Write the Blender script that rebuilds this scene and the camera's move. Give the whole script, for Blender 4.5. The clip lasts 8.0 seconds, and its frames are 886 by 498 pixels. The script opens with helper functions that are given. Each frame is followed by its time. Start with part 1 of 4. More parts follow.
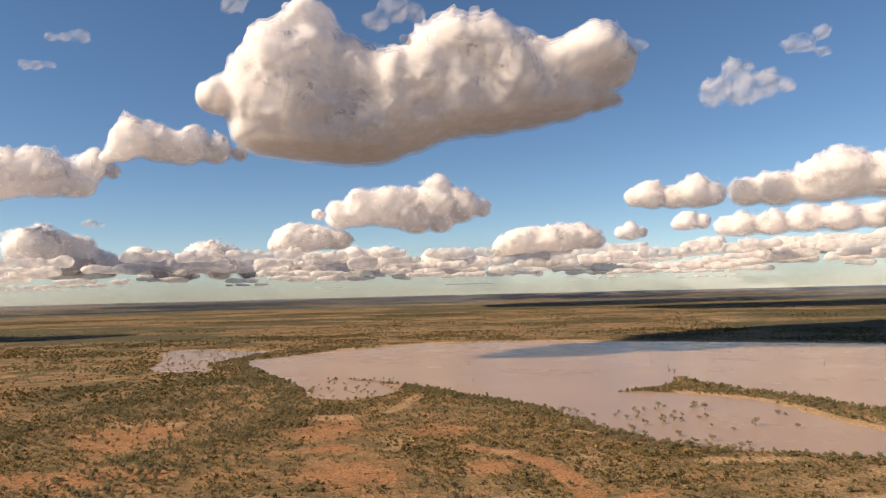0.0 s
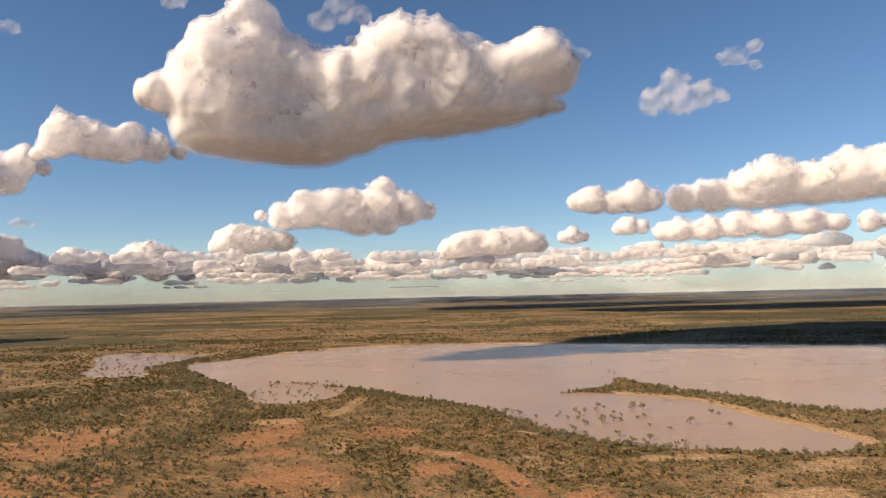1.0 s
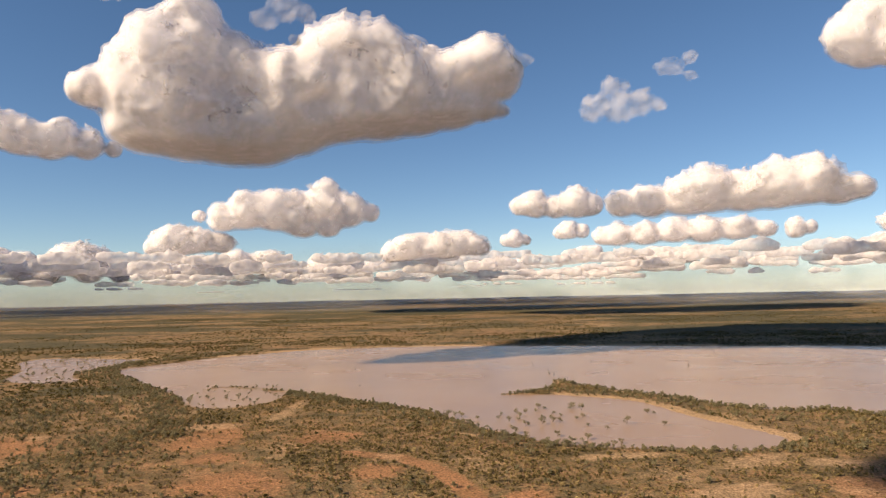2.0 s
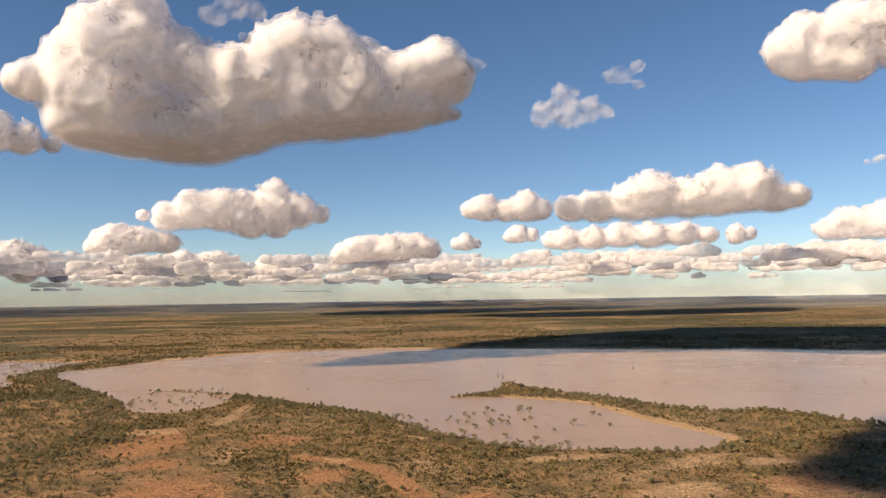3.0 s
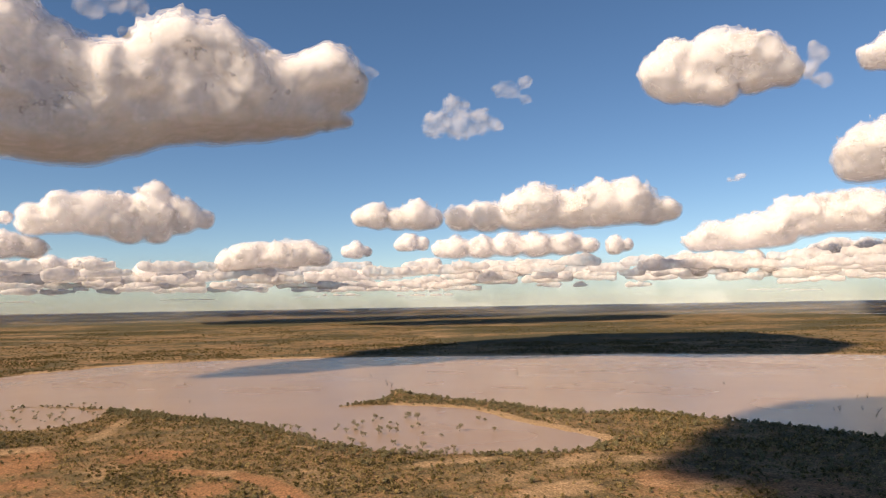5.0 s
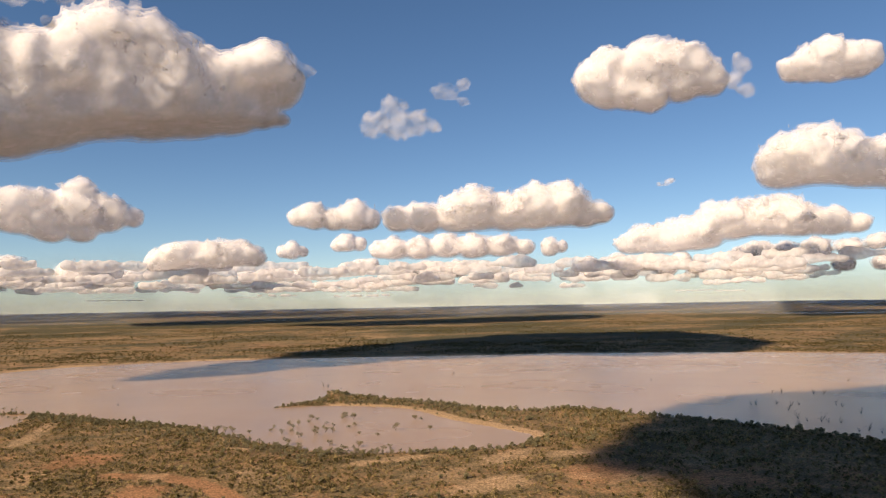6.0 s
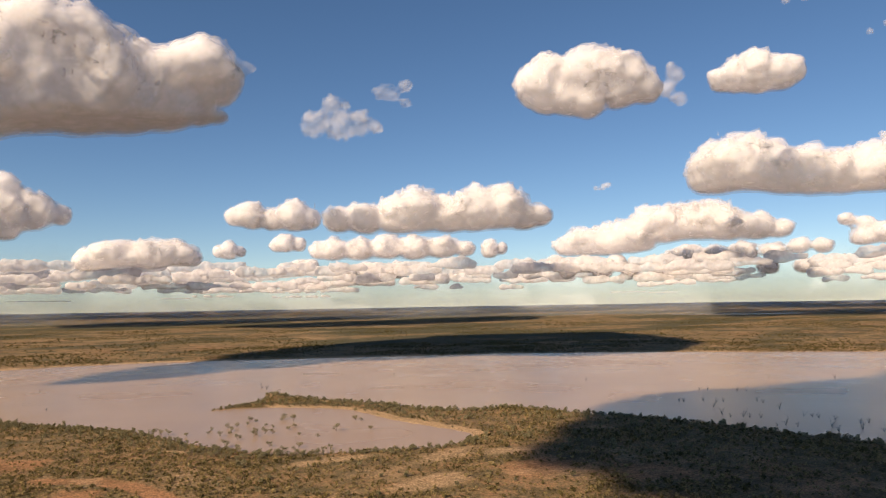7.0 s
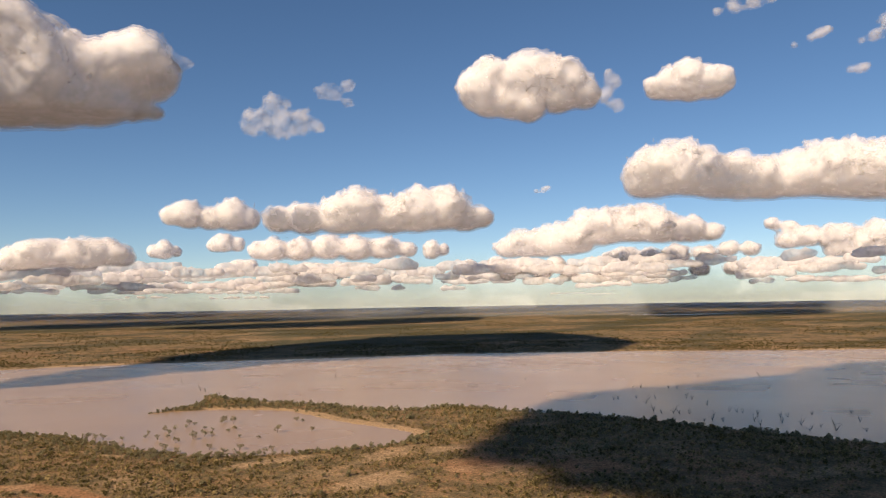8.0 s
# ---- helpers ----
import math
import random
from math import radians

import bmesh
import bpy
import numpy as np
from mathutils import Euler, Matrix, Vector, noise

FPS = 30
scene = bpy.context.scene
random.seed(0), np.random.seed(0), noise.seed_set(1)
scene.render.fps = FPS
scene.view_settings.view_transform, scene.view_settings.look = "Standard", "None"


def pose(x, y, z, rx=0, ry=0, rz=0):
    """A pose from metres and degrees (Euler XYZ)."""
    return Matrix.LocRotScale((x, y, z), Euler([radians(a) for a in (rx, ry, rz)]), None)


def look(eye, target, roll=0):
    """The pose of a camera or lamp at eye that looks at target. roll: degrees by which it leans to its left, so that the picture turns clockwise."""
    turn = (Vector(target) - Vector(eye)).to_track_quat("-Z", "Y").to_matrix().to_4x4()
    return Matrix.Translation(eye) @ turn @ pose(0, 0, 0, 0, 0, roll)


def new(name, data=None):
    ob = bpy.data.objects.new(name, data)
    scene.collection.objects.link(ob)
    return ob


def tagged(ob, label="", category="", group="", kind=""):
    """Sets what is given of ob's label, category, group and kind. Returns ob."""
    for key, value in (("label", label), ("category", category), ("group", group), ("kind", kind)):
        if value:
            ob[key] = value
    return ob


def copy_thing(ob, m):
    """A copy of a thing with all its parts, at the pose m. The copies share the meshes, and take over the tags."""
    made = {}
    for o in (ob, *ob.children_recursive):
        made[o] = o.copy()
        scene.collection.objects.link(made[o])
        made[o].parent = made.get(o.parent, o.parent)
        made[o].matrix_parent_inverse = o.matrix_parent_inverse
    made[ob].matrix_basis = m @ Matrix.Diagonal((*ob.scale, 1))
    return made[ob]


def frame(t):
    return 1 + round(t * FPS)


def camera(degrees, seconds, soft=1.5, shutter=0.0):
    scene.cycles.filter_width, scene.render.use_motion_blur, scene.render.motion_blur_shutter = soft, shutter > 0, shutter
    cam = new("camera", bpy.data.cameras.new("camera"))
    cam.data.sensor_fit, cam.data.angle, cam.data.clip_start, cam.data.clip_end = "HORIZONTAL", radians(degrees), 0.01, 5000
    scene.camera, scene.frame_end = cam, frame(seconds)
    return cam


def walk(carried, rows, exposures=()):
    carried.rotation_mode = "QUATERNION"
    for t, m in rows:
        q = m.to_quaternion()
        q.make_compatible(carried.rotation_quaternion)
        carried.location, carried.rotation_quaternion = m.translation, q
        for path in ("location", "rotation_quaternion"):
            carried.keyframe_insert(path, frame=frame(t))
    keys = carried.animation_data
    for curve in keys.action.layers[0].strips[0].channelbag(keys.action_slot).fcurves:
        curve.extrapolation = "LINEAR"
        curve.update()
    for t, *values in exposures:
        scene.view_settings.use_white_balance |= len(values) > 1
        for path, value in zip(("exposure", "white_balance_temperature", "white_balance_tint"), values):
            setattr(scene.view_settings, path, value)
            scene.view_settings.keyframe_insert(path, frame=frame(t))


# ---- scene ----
cam = camera(64.65, 8.0, 1.2)
# seconds, place in metres, then yaw to the left, pitch up and lean to the left in degrees
PATH = [
    (0.0, 0.00, 0.00, 65.00, 0.000, 3.593, -1.379),
    (0.5, -0.13, -0.40, 64.87, -2.214, 3.674, -1.289),
    (1.0, -0.24, -0.77, 64.76, -4.520, 3.742, -1.243),
    (1.5, -0.34, -1.07, 64.69, -6.856, 3.819, -1.251),
    (2.0, -0.39, -1.28, 64.68, -9.176, 3.856, -1.148),
    (2.5, -0.41, -1.40, 64.75, -11.240, 3.898, -1.002),
    (3.0, -0.42, -1.59, 64.85, -13.219, 4.010, -0.833),
    (3.5, -0.49, -2.03, 64.96, -15.190, 4.253, -0.672),
    (4.0, -0.67, -2.91, 65.03, -17.508, 4.345, -0.717),
    (4.5, -1.00, -4.37, 65.03, -19.820, 4.429, -0.806),
    (5.0, -1.51, -6.27, 64.98, -22.170, 4.544, -0.943),
    (5.5, -2.25, -8.43, 64.91, -24.611, 4.549, -1.009),
    (6.0, -3.24, -10.66, 64.86, -27.286, 4.516, -0.996),
    (6.5, -4.49, -12.80, 64.84, -29.684, 4.514, -0.958),
    (7.0, -5.97, -14.86, 64.85, -32.149, 4.533, -0.965),
    (7.5, -7.58, -16.87, 64.88, -34.674, 4.528, -0.976),
    (8.0, -9.26, -18.84, 64.92, -36.921, 4.535, -0.994),
]


def heading(yaw, pitch):
    a, b = radians(yaw), radians(pitch)
    return Vector((-math.sin(a) * math.cos(b), math.cos(a) * math.cos(b), math.sin(b)))


walk(cam, [(t, look((x, y, z), Vector((x, y, z)) + heading(yaw, pitch), lean)) for t, x, y, z, yaw, pitch, lean in PATH],
     [(0.0, 0.91, 7700, 16), (3.5, 0.90, 7700, 16), (6.0, 0.82, 7650, 16), (8.0, 0.70, 7600, 16)])

# ---- sky and sun: afternoon sun from the west (-x) ----
SUN_UP, SUN_AZ = 33.0, -110.0
world = bpy.data.worlds.new("sky")
scene.world = world
world.use_nodes = True
wt = world.node_tree
sky = wt.nodes.new("ShaderNodeTexSky")
sky.sky_type, sky.sun_disc = "NISHITA", False
sky.sun_elevation, sky.sun_rotation = radians(SUN_UP), radians(SUN_AZ)
sky.altitude, sky.air_density, sky.dust_density, sky.ozone_density = 0, 0.8, 0.0, 4.0
wt.nodes["Background"].inputs["Strength"].default_value = 0.064
clear_air = wt.nodes.new("ShaderNodeMix")
clear_air.data_type, clear_air.blend_type = "RGBA", "MULTIPLY"
clear_air.inputs["Factor"].default_value = 1.0
clear_air.inputs["B"].default_value = (1.0, 1.02, 1.01, 1)
deep_blue = wt.nodes.new("ShaderNodeHueSaturation")
deep_blue.inputs["Saturation"].default_value = 1.13
wt.links.new(sky.outputs["Color"], deep_blue.inputs["Color"])
wt.links.new(deep_blue.outputs["Color"], clear_air.inputs["A"])
wt.links.new(clear_air.outputs["Result"], wt.nodes["Background"].inputs["Color"])

SUN_WAY = Vector((math.sin(radians(SUN_AZ)) * math.cos(radians(SUN_UP)), math.cos(radians(SUN_AZ)) * math.cos(radians(SUN_UP)), math.sin(radians(SUN_UP))))
lamp = bpy.data.lights.new("sun", "SUN")
lamp.energy, lamp.angle, lamp.color = 4.4, radians(0.53), (1.0, 0.875, 0.68)
sun = new("sun", lamp)
sun.matrix_world = look(SUN_WAY * 3000, (0, 0, 0))

# ---- materials ----
def material(name):
    m = bpy.data.materials.new(name)
    m.use_nodes = True
    return m, m.node_tree.nodes, m.node_tree.links, m.node_tree.nodes["Principled BSDF"]


def noise_node(nodes, links, scale, detail=4.0, rough=0.55, where=None):
    n = nodes.new("ShaderNodeTexNoise")
    n.inputs["Scale"].default_value, n.inputs["Detail"].default_value, n.inputs["Roughness"].default_value = scale, detail, rough
    links.new(where, n.inputs["Vector"])
    return n.outputs["Fac"]


def ramp(nodes, links, source, *stops):
    r = nodes.new("ShaderNodeValToRGB")
    while len(r.color_ramp.elements) < len(stops):
        r.color_ramp.elements.new(0.5)
    for e, (p, c) in zip(r.color_ramp.elements, stops):
        e.position, e.color = p, (*c, 1) if len(c) == 3 else c
    links.new(source, r.inputs["Fac"])
    return r.outputs["Color"]


def grey(v):
    return (v, v, v)


def blend(nodes, links, fac, a, b, kind="MIX"):
    m = nodes.new("ShaderNodeMix")
    m.data_type, m.blend_type = "RGBA", kind
    for socket, value in ((m.inputs["Factor"], fac), (m.inputs["A"], a), (m.inputs["B"], b)):
        if isinstance(value, (int, float)):
            socket.default_value = value
        elif isinstance(value, tuple):
            socket.default_value = (*value, 1)
        else:
            links.new(value, socket)
    return m.outputs["Result"]


def math_node(nodes, links, op, a, b):
    m = nodes.new("ShaderNodeMath")
    m.operation, m.use_clamp = op, True
    for socket, value in ((m.inputs[0], a), (m.inputs[1], b)):
        if isinstance(value, (int, float)):
            socket.default_value = value
        else:
            links.new(value, socket)
    return m.outputs[0]


def attribute(nodes, name):
    a = nodes.new("ShaderNodeAttribute")
    a.attribute_name = name
    return a.outputs["Fac"]


def soil_material():
    """Outback ground: dry olive scrub litter, with red earth and pale sand where the soil is bare."""
    m, n, k, p = material("outback_soil")
    at = n.new("ShaderNodeTexCoord").outputs["Object"]
    vast = noise_node(n, k, 0.0032, 4, 0.6, at)
    broad = noise_node(n, k, 0.012, 5, 0.6, at)
    mid = noise_node(n, k, 0.06, 6, 0.65, at)
    fine = noise_node(n, k, 0.45, 5, 0.7, at)
    grain = noise_node(n, k, 1.1, 4, 0.75, at)
    grass = ramp(n, k, mid, (0.3, (0.103, 0.068, 0.039)), (0.5, (0.23, 0.145, 0.081)), (0.68, (0.37, 0.22, 0.13)))
    grass = blend(n, k, ramp(n, k, broad, (0.36, grey(0)), (0.56, grey(0.85))), grass, ramp(n, k, mid, (0.35, (0.085, 0.068, 0.033)), (0.7, (0.235, 0.168, 0.084))))
    grass = blend(n, k, ramp(n, k, vast, (0.36, grey(0)), (0.56, grey(0.85))), grass, ramp(n, k, mid, (0.3, (0.098, 0.076, 0.040)), (0.7, (0.25, 0.19, 0.104))))
    red = ramp(n, k, fine, (0.3, (0.27, 0.118, 0.056)), (0.7, (0.48, 0.235, 0.122)))
    sand = ramp(n, k, fine, (0.3, (0.33, 0.205, 0.112)), (0.7, (0.56, 0.385, 0.235)))
    # thin earth showing through between the tufts
    through_grass = ramp(n, k, blend(n, k, 0.5, mid, fine), (0.47, grey(0)), (0.62, grey(0.85)))
    base = blend(n, k, math_node(n, k, "MULTIPLY", through_grass, 0.66), grass, red)
    base = blend(n, k, ramp(n, k, blend(n, k, 0.55, attribute(n, "red_earth"), blend(n, k, 0.5, mid, fine)), (0.43, grey(0)), (0.84, grey(0.82))), base, red)
    base = blend(n, k, ramp(n, k, blend(n, k, 0.55, attribute(n, "pale_sand"), blend(n, k, 0.5, mid, fine)), (0.42, grey(0)), (0.82, grey(0.8))), base, sand)
    # dark scrub tone; far out it also paints in the bands of cloud shadow
    woods = ramp(n, k, blend(n, k, 0.6, attribute(n, "woods"), noise_node(n, k, 0.02, 6, 0.7, at)), (0.36, grey(0)), (0.62, grey(0.9)))
    base = blend(n, k, woods, base, ramp(n, k, mid, (0.3, (0.042, 0.044, 0.026)), (0.7, (0.105, 0.094, 0.052))))
    base = blend(n, k, 0.72, base, ramp(n, k, grain, (0.36, grey(0.15)), (0.6, grey(1.35))), "MULTIPLY")
    k.new(base, p.inputs["Base Color"])
    p.inputs["Roughness"].default_value = 0.95
    p.inputs["Specular IOR Level"].default_value = 0.1
    bump = n.new("ShaderNodeBump")
    bump.inputs["Strength"].default_value, bump.inputs["Distance"].default_value = 1.0, 1.1
    k.new(fine, bump.inputs["Height"])
    k.new(bump.outputs["Normal"], p.inputs["Normal"])
    return m


def water_material():
    """Muddy, pinkish-brown flood water with a light ripple."""
    m, n, k, p = material("muddy_water")
    at = n.new("ShaderNodeTexCoord").outputs["Object"]
    drift = noise_node(n, k, 0.006, 4, 0.55, at)
    k.new(ramp(n, k, drift, (0.35, (0.288, 0.186, 0.118)), (0.65, (0.318, 0.208, 0.133))), p.inputs["Base Color"])
    k.new(ramp(n, k, noise_node(n, k, 0.01, 3, 0.5, at), (0.35, grey(0.235)), (0.65, grey(0.28))), p.inputs["Roughness"])
    p.inputs["IOR"].default_value = 1.33
    p.inputs["Specular IOR Level"].default_value = 0.48
    bump = n.new("ShaderNodeBump")
    bump.inputs["Strength"].default_value, bump.inputs["Distance"].default_value = 0.25, 0.1
    k.new(noise_node(n, k, 0.9, 3, 0.6, at), bump.inputs["Height"])
    k.new(bump.outputs["Normal"], p.inputs["Normal"])
    return m


def leaf_material(name, dark, light, scale=0.12):
    m, n, k, p = material(name)
    at = n.new("ShaderNodeTexCoord").outputs["Object"]
    info = n.new("ShaderNodeObjectInfo").outputs["Random"]
    island = n.new("ShaderNodeNewGeometry").outputs["Random Per Island"]
    f = blend(n, k, 0.35, noise_node(n, k, scale, 3, 0.6, at), island)
    c = ramp(n, k, f, (0.3, dark), (0.7, light))
    c = blend(n, k, 0.3, c, ramp(n, k, info, (0.0, grey(0.6)), (1.0, grey(1.0))), "MULTIPLY")
    n.remove(p)
    front, back, both = n.new("ShaderNodeBsdfDiffuse"), n.new("ShaderNodeBsdfTranslucent"), n.new("ShaderNodeMixShader")
    k.new(c, front.inputs["Color"]), k.new(c, back.inputs["Color"])
    both.inputs["Fac"].default_value = 0.45
    k.new(front.outputs[0], both.inputs[1]), k.new(back.outputs[0], both.inputs[2])
    k.new(both.outputs[0], n["Material Output"].inputs["Surface"])
    return m


def bark_material(name, dark, light):
    m, n, k, p = material(name)
    at = n.new("ShaderNodeTexCoord").outputs["Object"]
    k.new(ramp(n, k, noise_node(n, k, 3.0, 4, 0.6, at), (0.3, dark), (0.7, light)), p.inputs["Base Color"])
    p.inputs["Roughness"].default_value = 0.9
    return m


def vapour_material(name, cover, through_light=0.5, spread=0.0, patch=0.022, ragged=(0.34, 0.66), low=0.12, thins=False, colour=(0.92, 0.895, 0.915, 1)):
    """Cloud: white vapour through which the light spreads. cover: how much of it hides what lies behind, in wisps."""
    m, n, k, p = material(name)
    p.inputs["Base Color"].default_value = colour
    p.inputs["Roughness"].default_value = 1.0
    p.inputs["Specular IOR Level"].default_value = 0.0
    if spread:
        p.inputs["Subsurface Weight"].default_value = 1.0
        p.inputs["Subsurface Radius"].default_value = (1.0, 1.0, 1.0)
        p.inputs["Subsurface Scale"].default_value = spread
    back, shade = n.new("ShaderNodeBsdfTranslucent"), n.new("ShaderNodeMixShader")
    back.inputs["Color"].default_value = colour
    shade.inputs["Fac"].default_value = through_light
    k.new(p.outputs[0], shade.inputs[1]), k.new(back.outputs[0], shade.inputs[2])
    if cover < 1:
        at = n.new("ShaderNodeTexCoord").outputs["Object"]
        clear, thin = n.new("ShaderNodeBsdfTransparent"), n.new("ShaderNodeMixShader")
        hidden = ramp(n, k, noise_node(n, k, patch, 5, 0.62, at), (ragged[0], grey(cover * low)), (ragged[1], grey(cover)))
        k.new(math_node(n, k, "MULTIPLY", hidden, attribute(n, "dense")) if thins else hidden, thin.inputs["Fac"])
        k.new(clear.outputs[0], thin.inputs[1]), k.new(shade.outputs[0], thin.inputs[2])
        shade = thin
    k.new(shade.outputs[0], n["Material Output"].inputs["Surface"])
    return m


SOIL, WATER = soil_material(), water_material()
SCRUB = leaf_material("scrub_leaves", (0.06, 0.052, 0.022), (0.22, 0.17, 0.072))
SALTBUSH = leaf_material("saltbush_leaves", (0.17, 0.13, 0.062), (0.46, 0.345, 0.17))
GUM = leaf_material("gum_leaves", (0.145, 0.13, 0.072), (0.37, 0.32, 0.19), 0.8)
BARK = bark_material("grey_bark", (0.10, 0.08, 0.06), (0.24, 0.20, 0.16))
DEADWOOD = bark_material("dead_wood", (0.07, 0.06, 0.05), (0.17, 0.15, 0.13))
CLOUD_CORE = vapour_material("cloud_core", 1.0, 0.5, 700.0)
CLOUD_VEIL = vapour_material("cloud_veil", 0.55, 0.3, 0, 0.012, (0.3, 0.7), 0.95)
CLOUD_HAZE = vapour_material("cloud_haze", 0.26, 0.3, 0, 0.02, (0.3, 0.7), 0.4)
CLOUD_FAR = vapour_material("cloud_far", 0.75, 0.6, 0, 0.012, (0.3, 0.6), 0.45)
CLOUD_WISP = vapour_material("cloud_wisp", 0.26, 0.5, 0, 0.012, (0.3, 0.74), 0.12)
CLOUD_TRACE = vapour_material("cloud_trace", 0.12, 0.5, 0, 0.012, (0.3, 0.74), 0.1)

CLOUD_EDGE = vapour_material("cloud_edge", 0.36, 0.3, 0, 0.018, (0.3, 0.7), 0.6)
# Haze painted as tint: blue-white over far land, grey-blue dimming the low sky.
PAINTED_HAZE = vapour_material("far_haze", 0.12, 0.5, 0, 0.004, (0.3, 0.7), 0.82, True, (0.80, 0.87, 1.0, 1))
PAINTED_SKY_HAZE = vapour_material("high_haze", 0.32, 0.5, 0, 0.004, (0.3, 0.7), 0.85, True, (0.52, 0.57, 0.68, 1))
# ---- helpers for the land ----
def lattice_noise(p, seed=0):
    """Smooth noise of about -1 to 1 at an (n, 3) array of places."""
    g = np.random.default_rng(seed)
    table = g.random(4096) * 2 - 1
    i = np.floor(p).astype(np.int64)
    f = p - i
    f = f * f * f * (f * (f * 6 - 15) + 10)
    total = np.zeros(len(p))
    for a in (0, 1):
        for b in (0, 1):
            for c in (0, 1):
                key = ((i[:, 0] + a) * 73856093) ^ ((i[:, 1] + b) * 19349663) ^ ((i[:, 2] + c) * 83492791)
                w = (f[:, 0] if a else 1 - f[:, 0]) * (f[:, 1] if b else 1 - f[:, 1]) * (f[:, 2] if c else 1 - f[:, 2])
                total += w * table[key & 4095]
    return total


def fractal(p, octaves=4, gain=0.5, seed=0):
    total, amp = np.zeros(len(p)), 1.0
    for o in range(octaves):
        total += amp * lattice_noise(p * 2.0**o + 17.3 * o, seed + o)
        amp *= gain
    return total


def flat_noise(xy, size, octaves=4, seed=0):
    return fractal(np.c_[xy / size, np.full(len(xy), 0.37)], octaves, 0.5, seed)


def rounded(points, rounds=2):
    """A closed outline with its corners cut off."""
    p = np.array(points, float)
    for _ in range(rounds):
        q = np.roll(p, -1, 0)
        p = np.stack([0.75 * p + 0.25 * q, 0.25 * p + 0.75 * q], 1).reshape(-1, 2)
    return p


def to_line(xy, line, closed=False):
    """Distance of places to a line of points."""
    best = np.full(len(xy), 1e9)
    ends = np.roll(line, -1, 0) if closed else line[1:]
    for a, b in zip(line, ends):
        ab = b - a
        s = np.clip(((xy - a) @ ab) / (ab @ ab + 1e-9), 0, 1)
        best = np.minimum(best, np.hypot(*(xy - a - s[:, None] * ab).T))
    return best


def within_outline(xy, line):
    inside = np.zeros(len(xy), bool)
    for (ax, ay), (bx, by) in zip(line, np.roll(line, -1, 0)):
        if ay != by:
            inside ^= ((ay > xy[:, 1]) != (by > xy[:, 1])) & (xy[:, 0] < (bx - ax) * (xy[:, 1] - ay) / (by - ay) + ax)
    return inside


LAKE = rounded([(-206, 738), (-192, 686), (-170, 637), (-145, 588), (-121, 543), (-106, 512), (-97, 488), (-90, 460), (-80, 445), (-63, 442), (-50, 446), (-38, 460),
                (-32, 480), (-33, 497), (-26, 503), (-10, 492), (2, 474), (17, 450), (30, 431), (43, 414), (55, 396), (59, 378), (68, 355), (73, 340), (80, 325),
                (85, 312), (91, 301), (101, 292), (116, 283), (132, 277), (148, 270), (163, 264), (178, 265), (189, 273), (195, 282), (193, 299), (188, 320),
                (184, 342), (183, 366), (182, 387), (173, 408), (159, 421), (144, 434), (128, 445)]
               + [(108, 443), (107, 449), (122, 453), (140, 464), (156, 486), (165, 520), (171, 514), (172, 488), (179, 468), (187, 446), (201, 426), (210, 402),
                  (218, 378), (226, 357), (242, 345), (262, 347), (273, 332), (279, 310), (285, 293), (297, 276), (304, 257), (309, 240), (314, 224), (316, 205),
                  (320, 186), (325, 166), (329, 148), (334, 126), (352, 80), (390, 20), (520, -60), (900, -40), (1080, 120), (1040, 262)]
               + [(958, 358), (875, 431), (783, 528), (727, 583), (660, 640), (598, 684), (552, 722), (480, 752), (405, 780), (345, 816), (288, 842), (217, 872),
                  (150, 897), (94, 912), (40, 914), (-30, 906), (-62, 882), (-95, 858), (-124, 832), (-152, 800), (-182, 748)])
POND = rounded([(-345, 850), (-297, 744), (-286, 696), (-280, 655), (-246, 624), (-217, 616), (-206, 636), (-228, 667), (-236, 700), (-228, 727), (-221, 763), (-213, 802),
                (-208, 850), (-229, 850), (-272, 878), (-323, 900), (-340, 888)])
ISLETS = np.array([(-91, 538), (-82, 547), (-69, 541), (-53, 530), (-40, 515), (-30, 508)], float)
ROAD = np.array([(8, 296), (18, 288), (26, 283), (31, 273), (36, 263), (40, 251), (42, 238), (44, 222), (40, 190), (30, 150)], float)
# bare ground: centre, half sizes, turn in degrees
RED_PANS = [(-152, 345, 24, 42, 8), (-150, 258, 48, 16, 10), (-118, 262, 22, 10, 0), (-55, 345, 16, 38, -5), (-48, 302, 12, 14, 0), (-36, 250, 19, 22, 0),
            (15, 262, 9, 11, 0), (60, 215, 16, 10, 30), (-5, 330, 16, 12, 0), (-90, 215, 30, 14, 0), (172, 203, 16, 12, 20), (206, 172, 16, 16, 0)]
SAND_PANS = [(166, 502, 4, 12, 0), (-25, 415, 5, 38, -12), (-140, 365, 6, 9, 20), (-60, 372, 18, 10, 0), (152, 242, 27, 9, 20), (180, 236, 11, 9, 0),
             (112, 264, 24, 6, 0), (125, 208, 18, 7, 10), (60, 325, 10, 3, -50)]


def pan(xy, pans):
    """How bare the soil is, 0 to 1."""
    most = np.zeros(len(xy))
    wob = flat_noise(xy, 26.0, 5, 5) * 0.5
    for x, y, a, b, turn in pans:
        c, s = math.cos(radians(turn)), math.sin(radians(turn))
        d = xy - (x, y)
        r = np.hypot((d[:, 0] * c + d[:, 1] * s) / a, (-d[:, 0] * s + d[:, 1] * c) / b)
        most = np.maximum(most, np.clip((1.5 + wob - r) / 0.9, 0, 1))
    return most


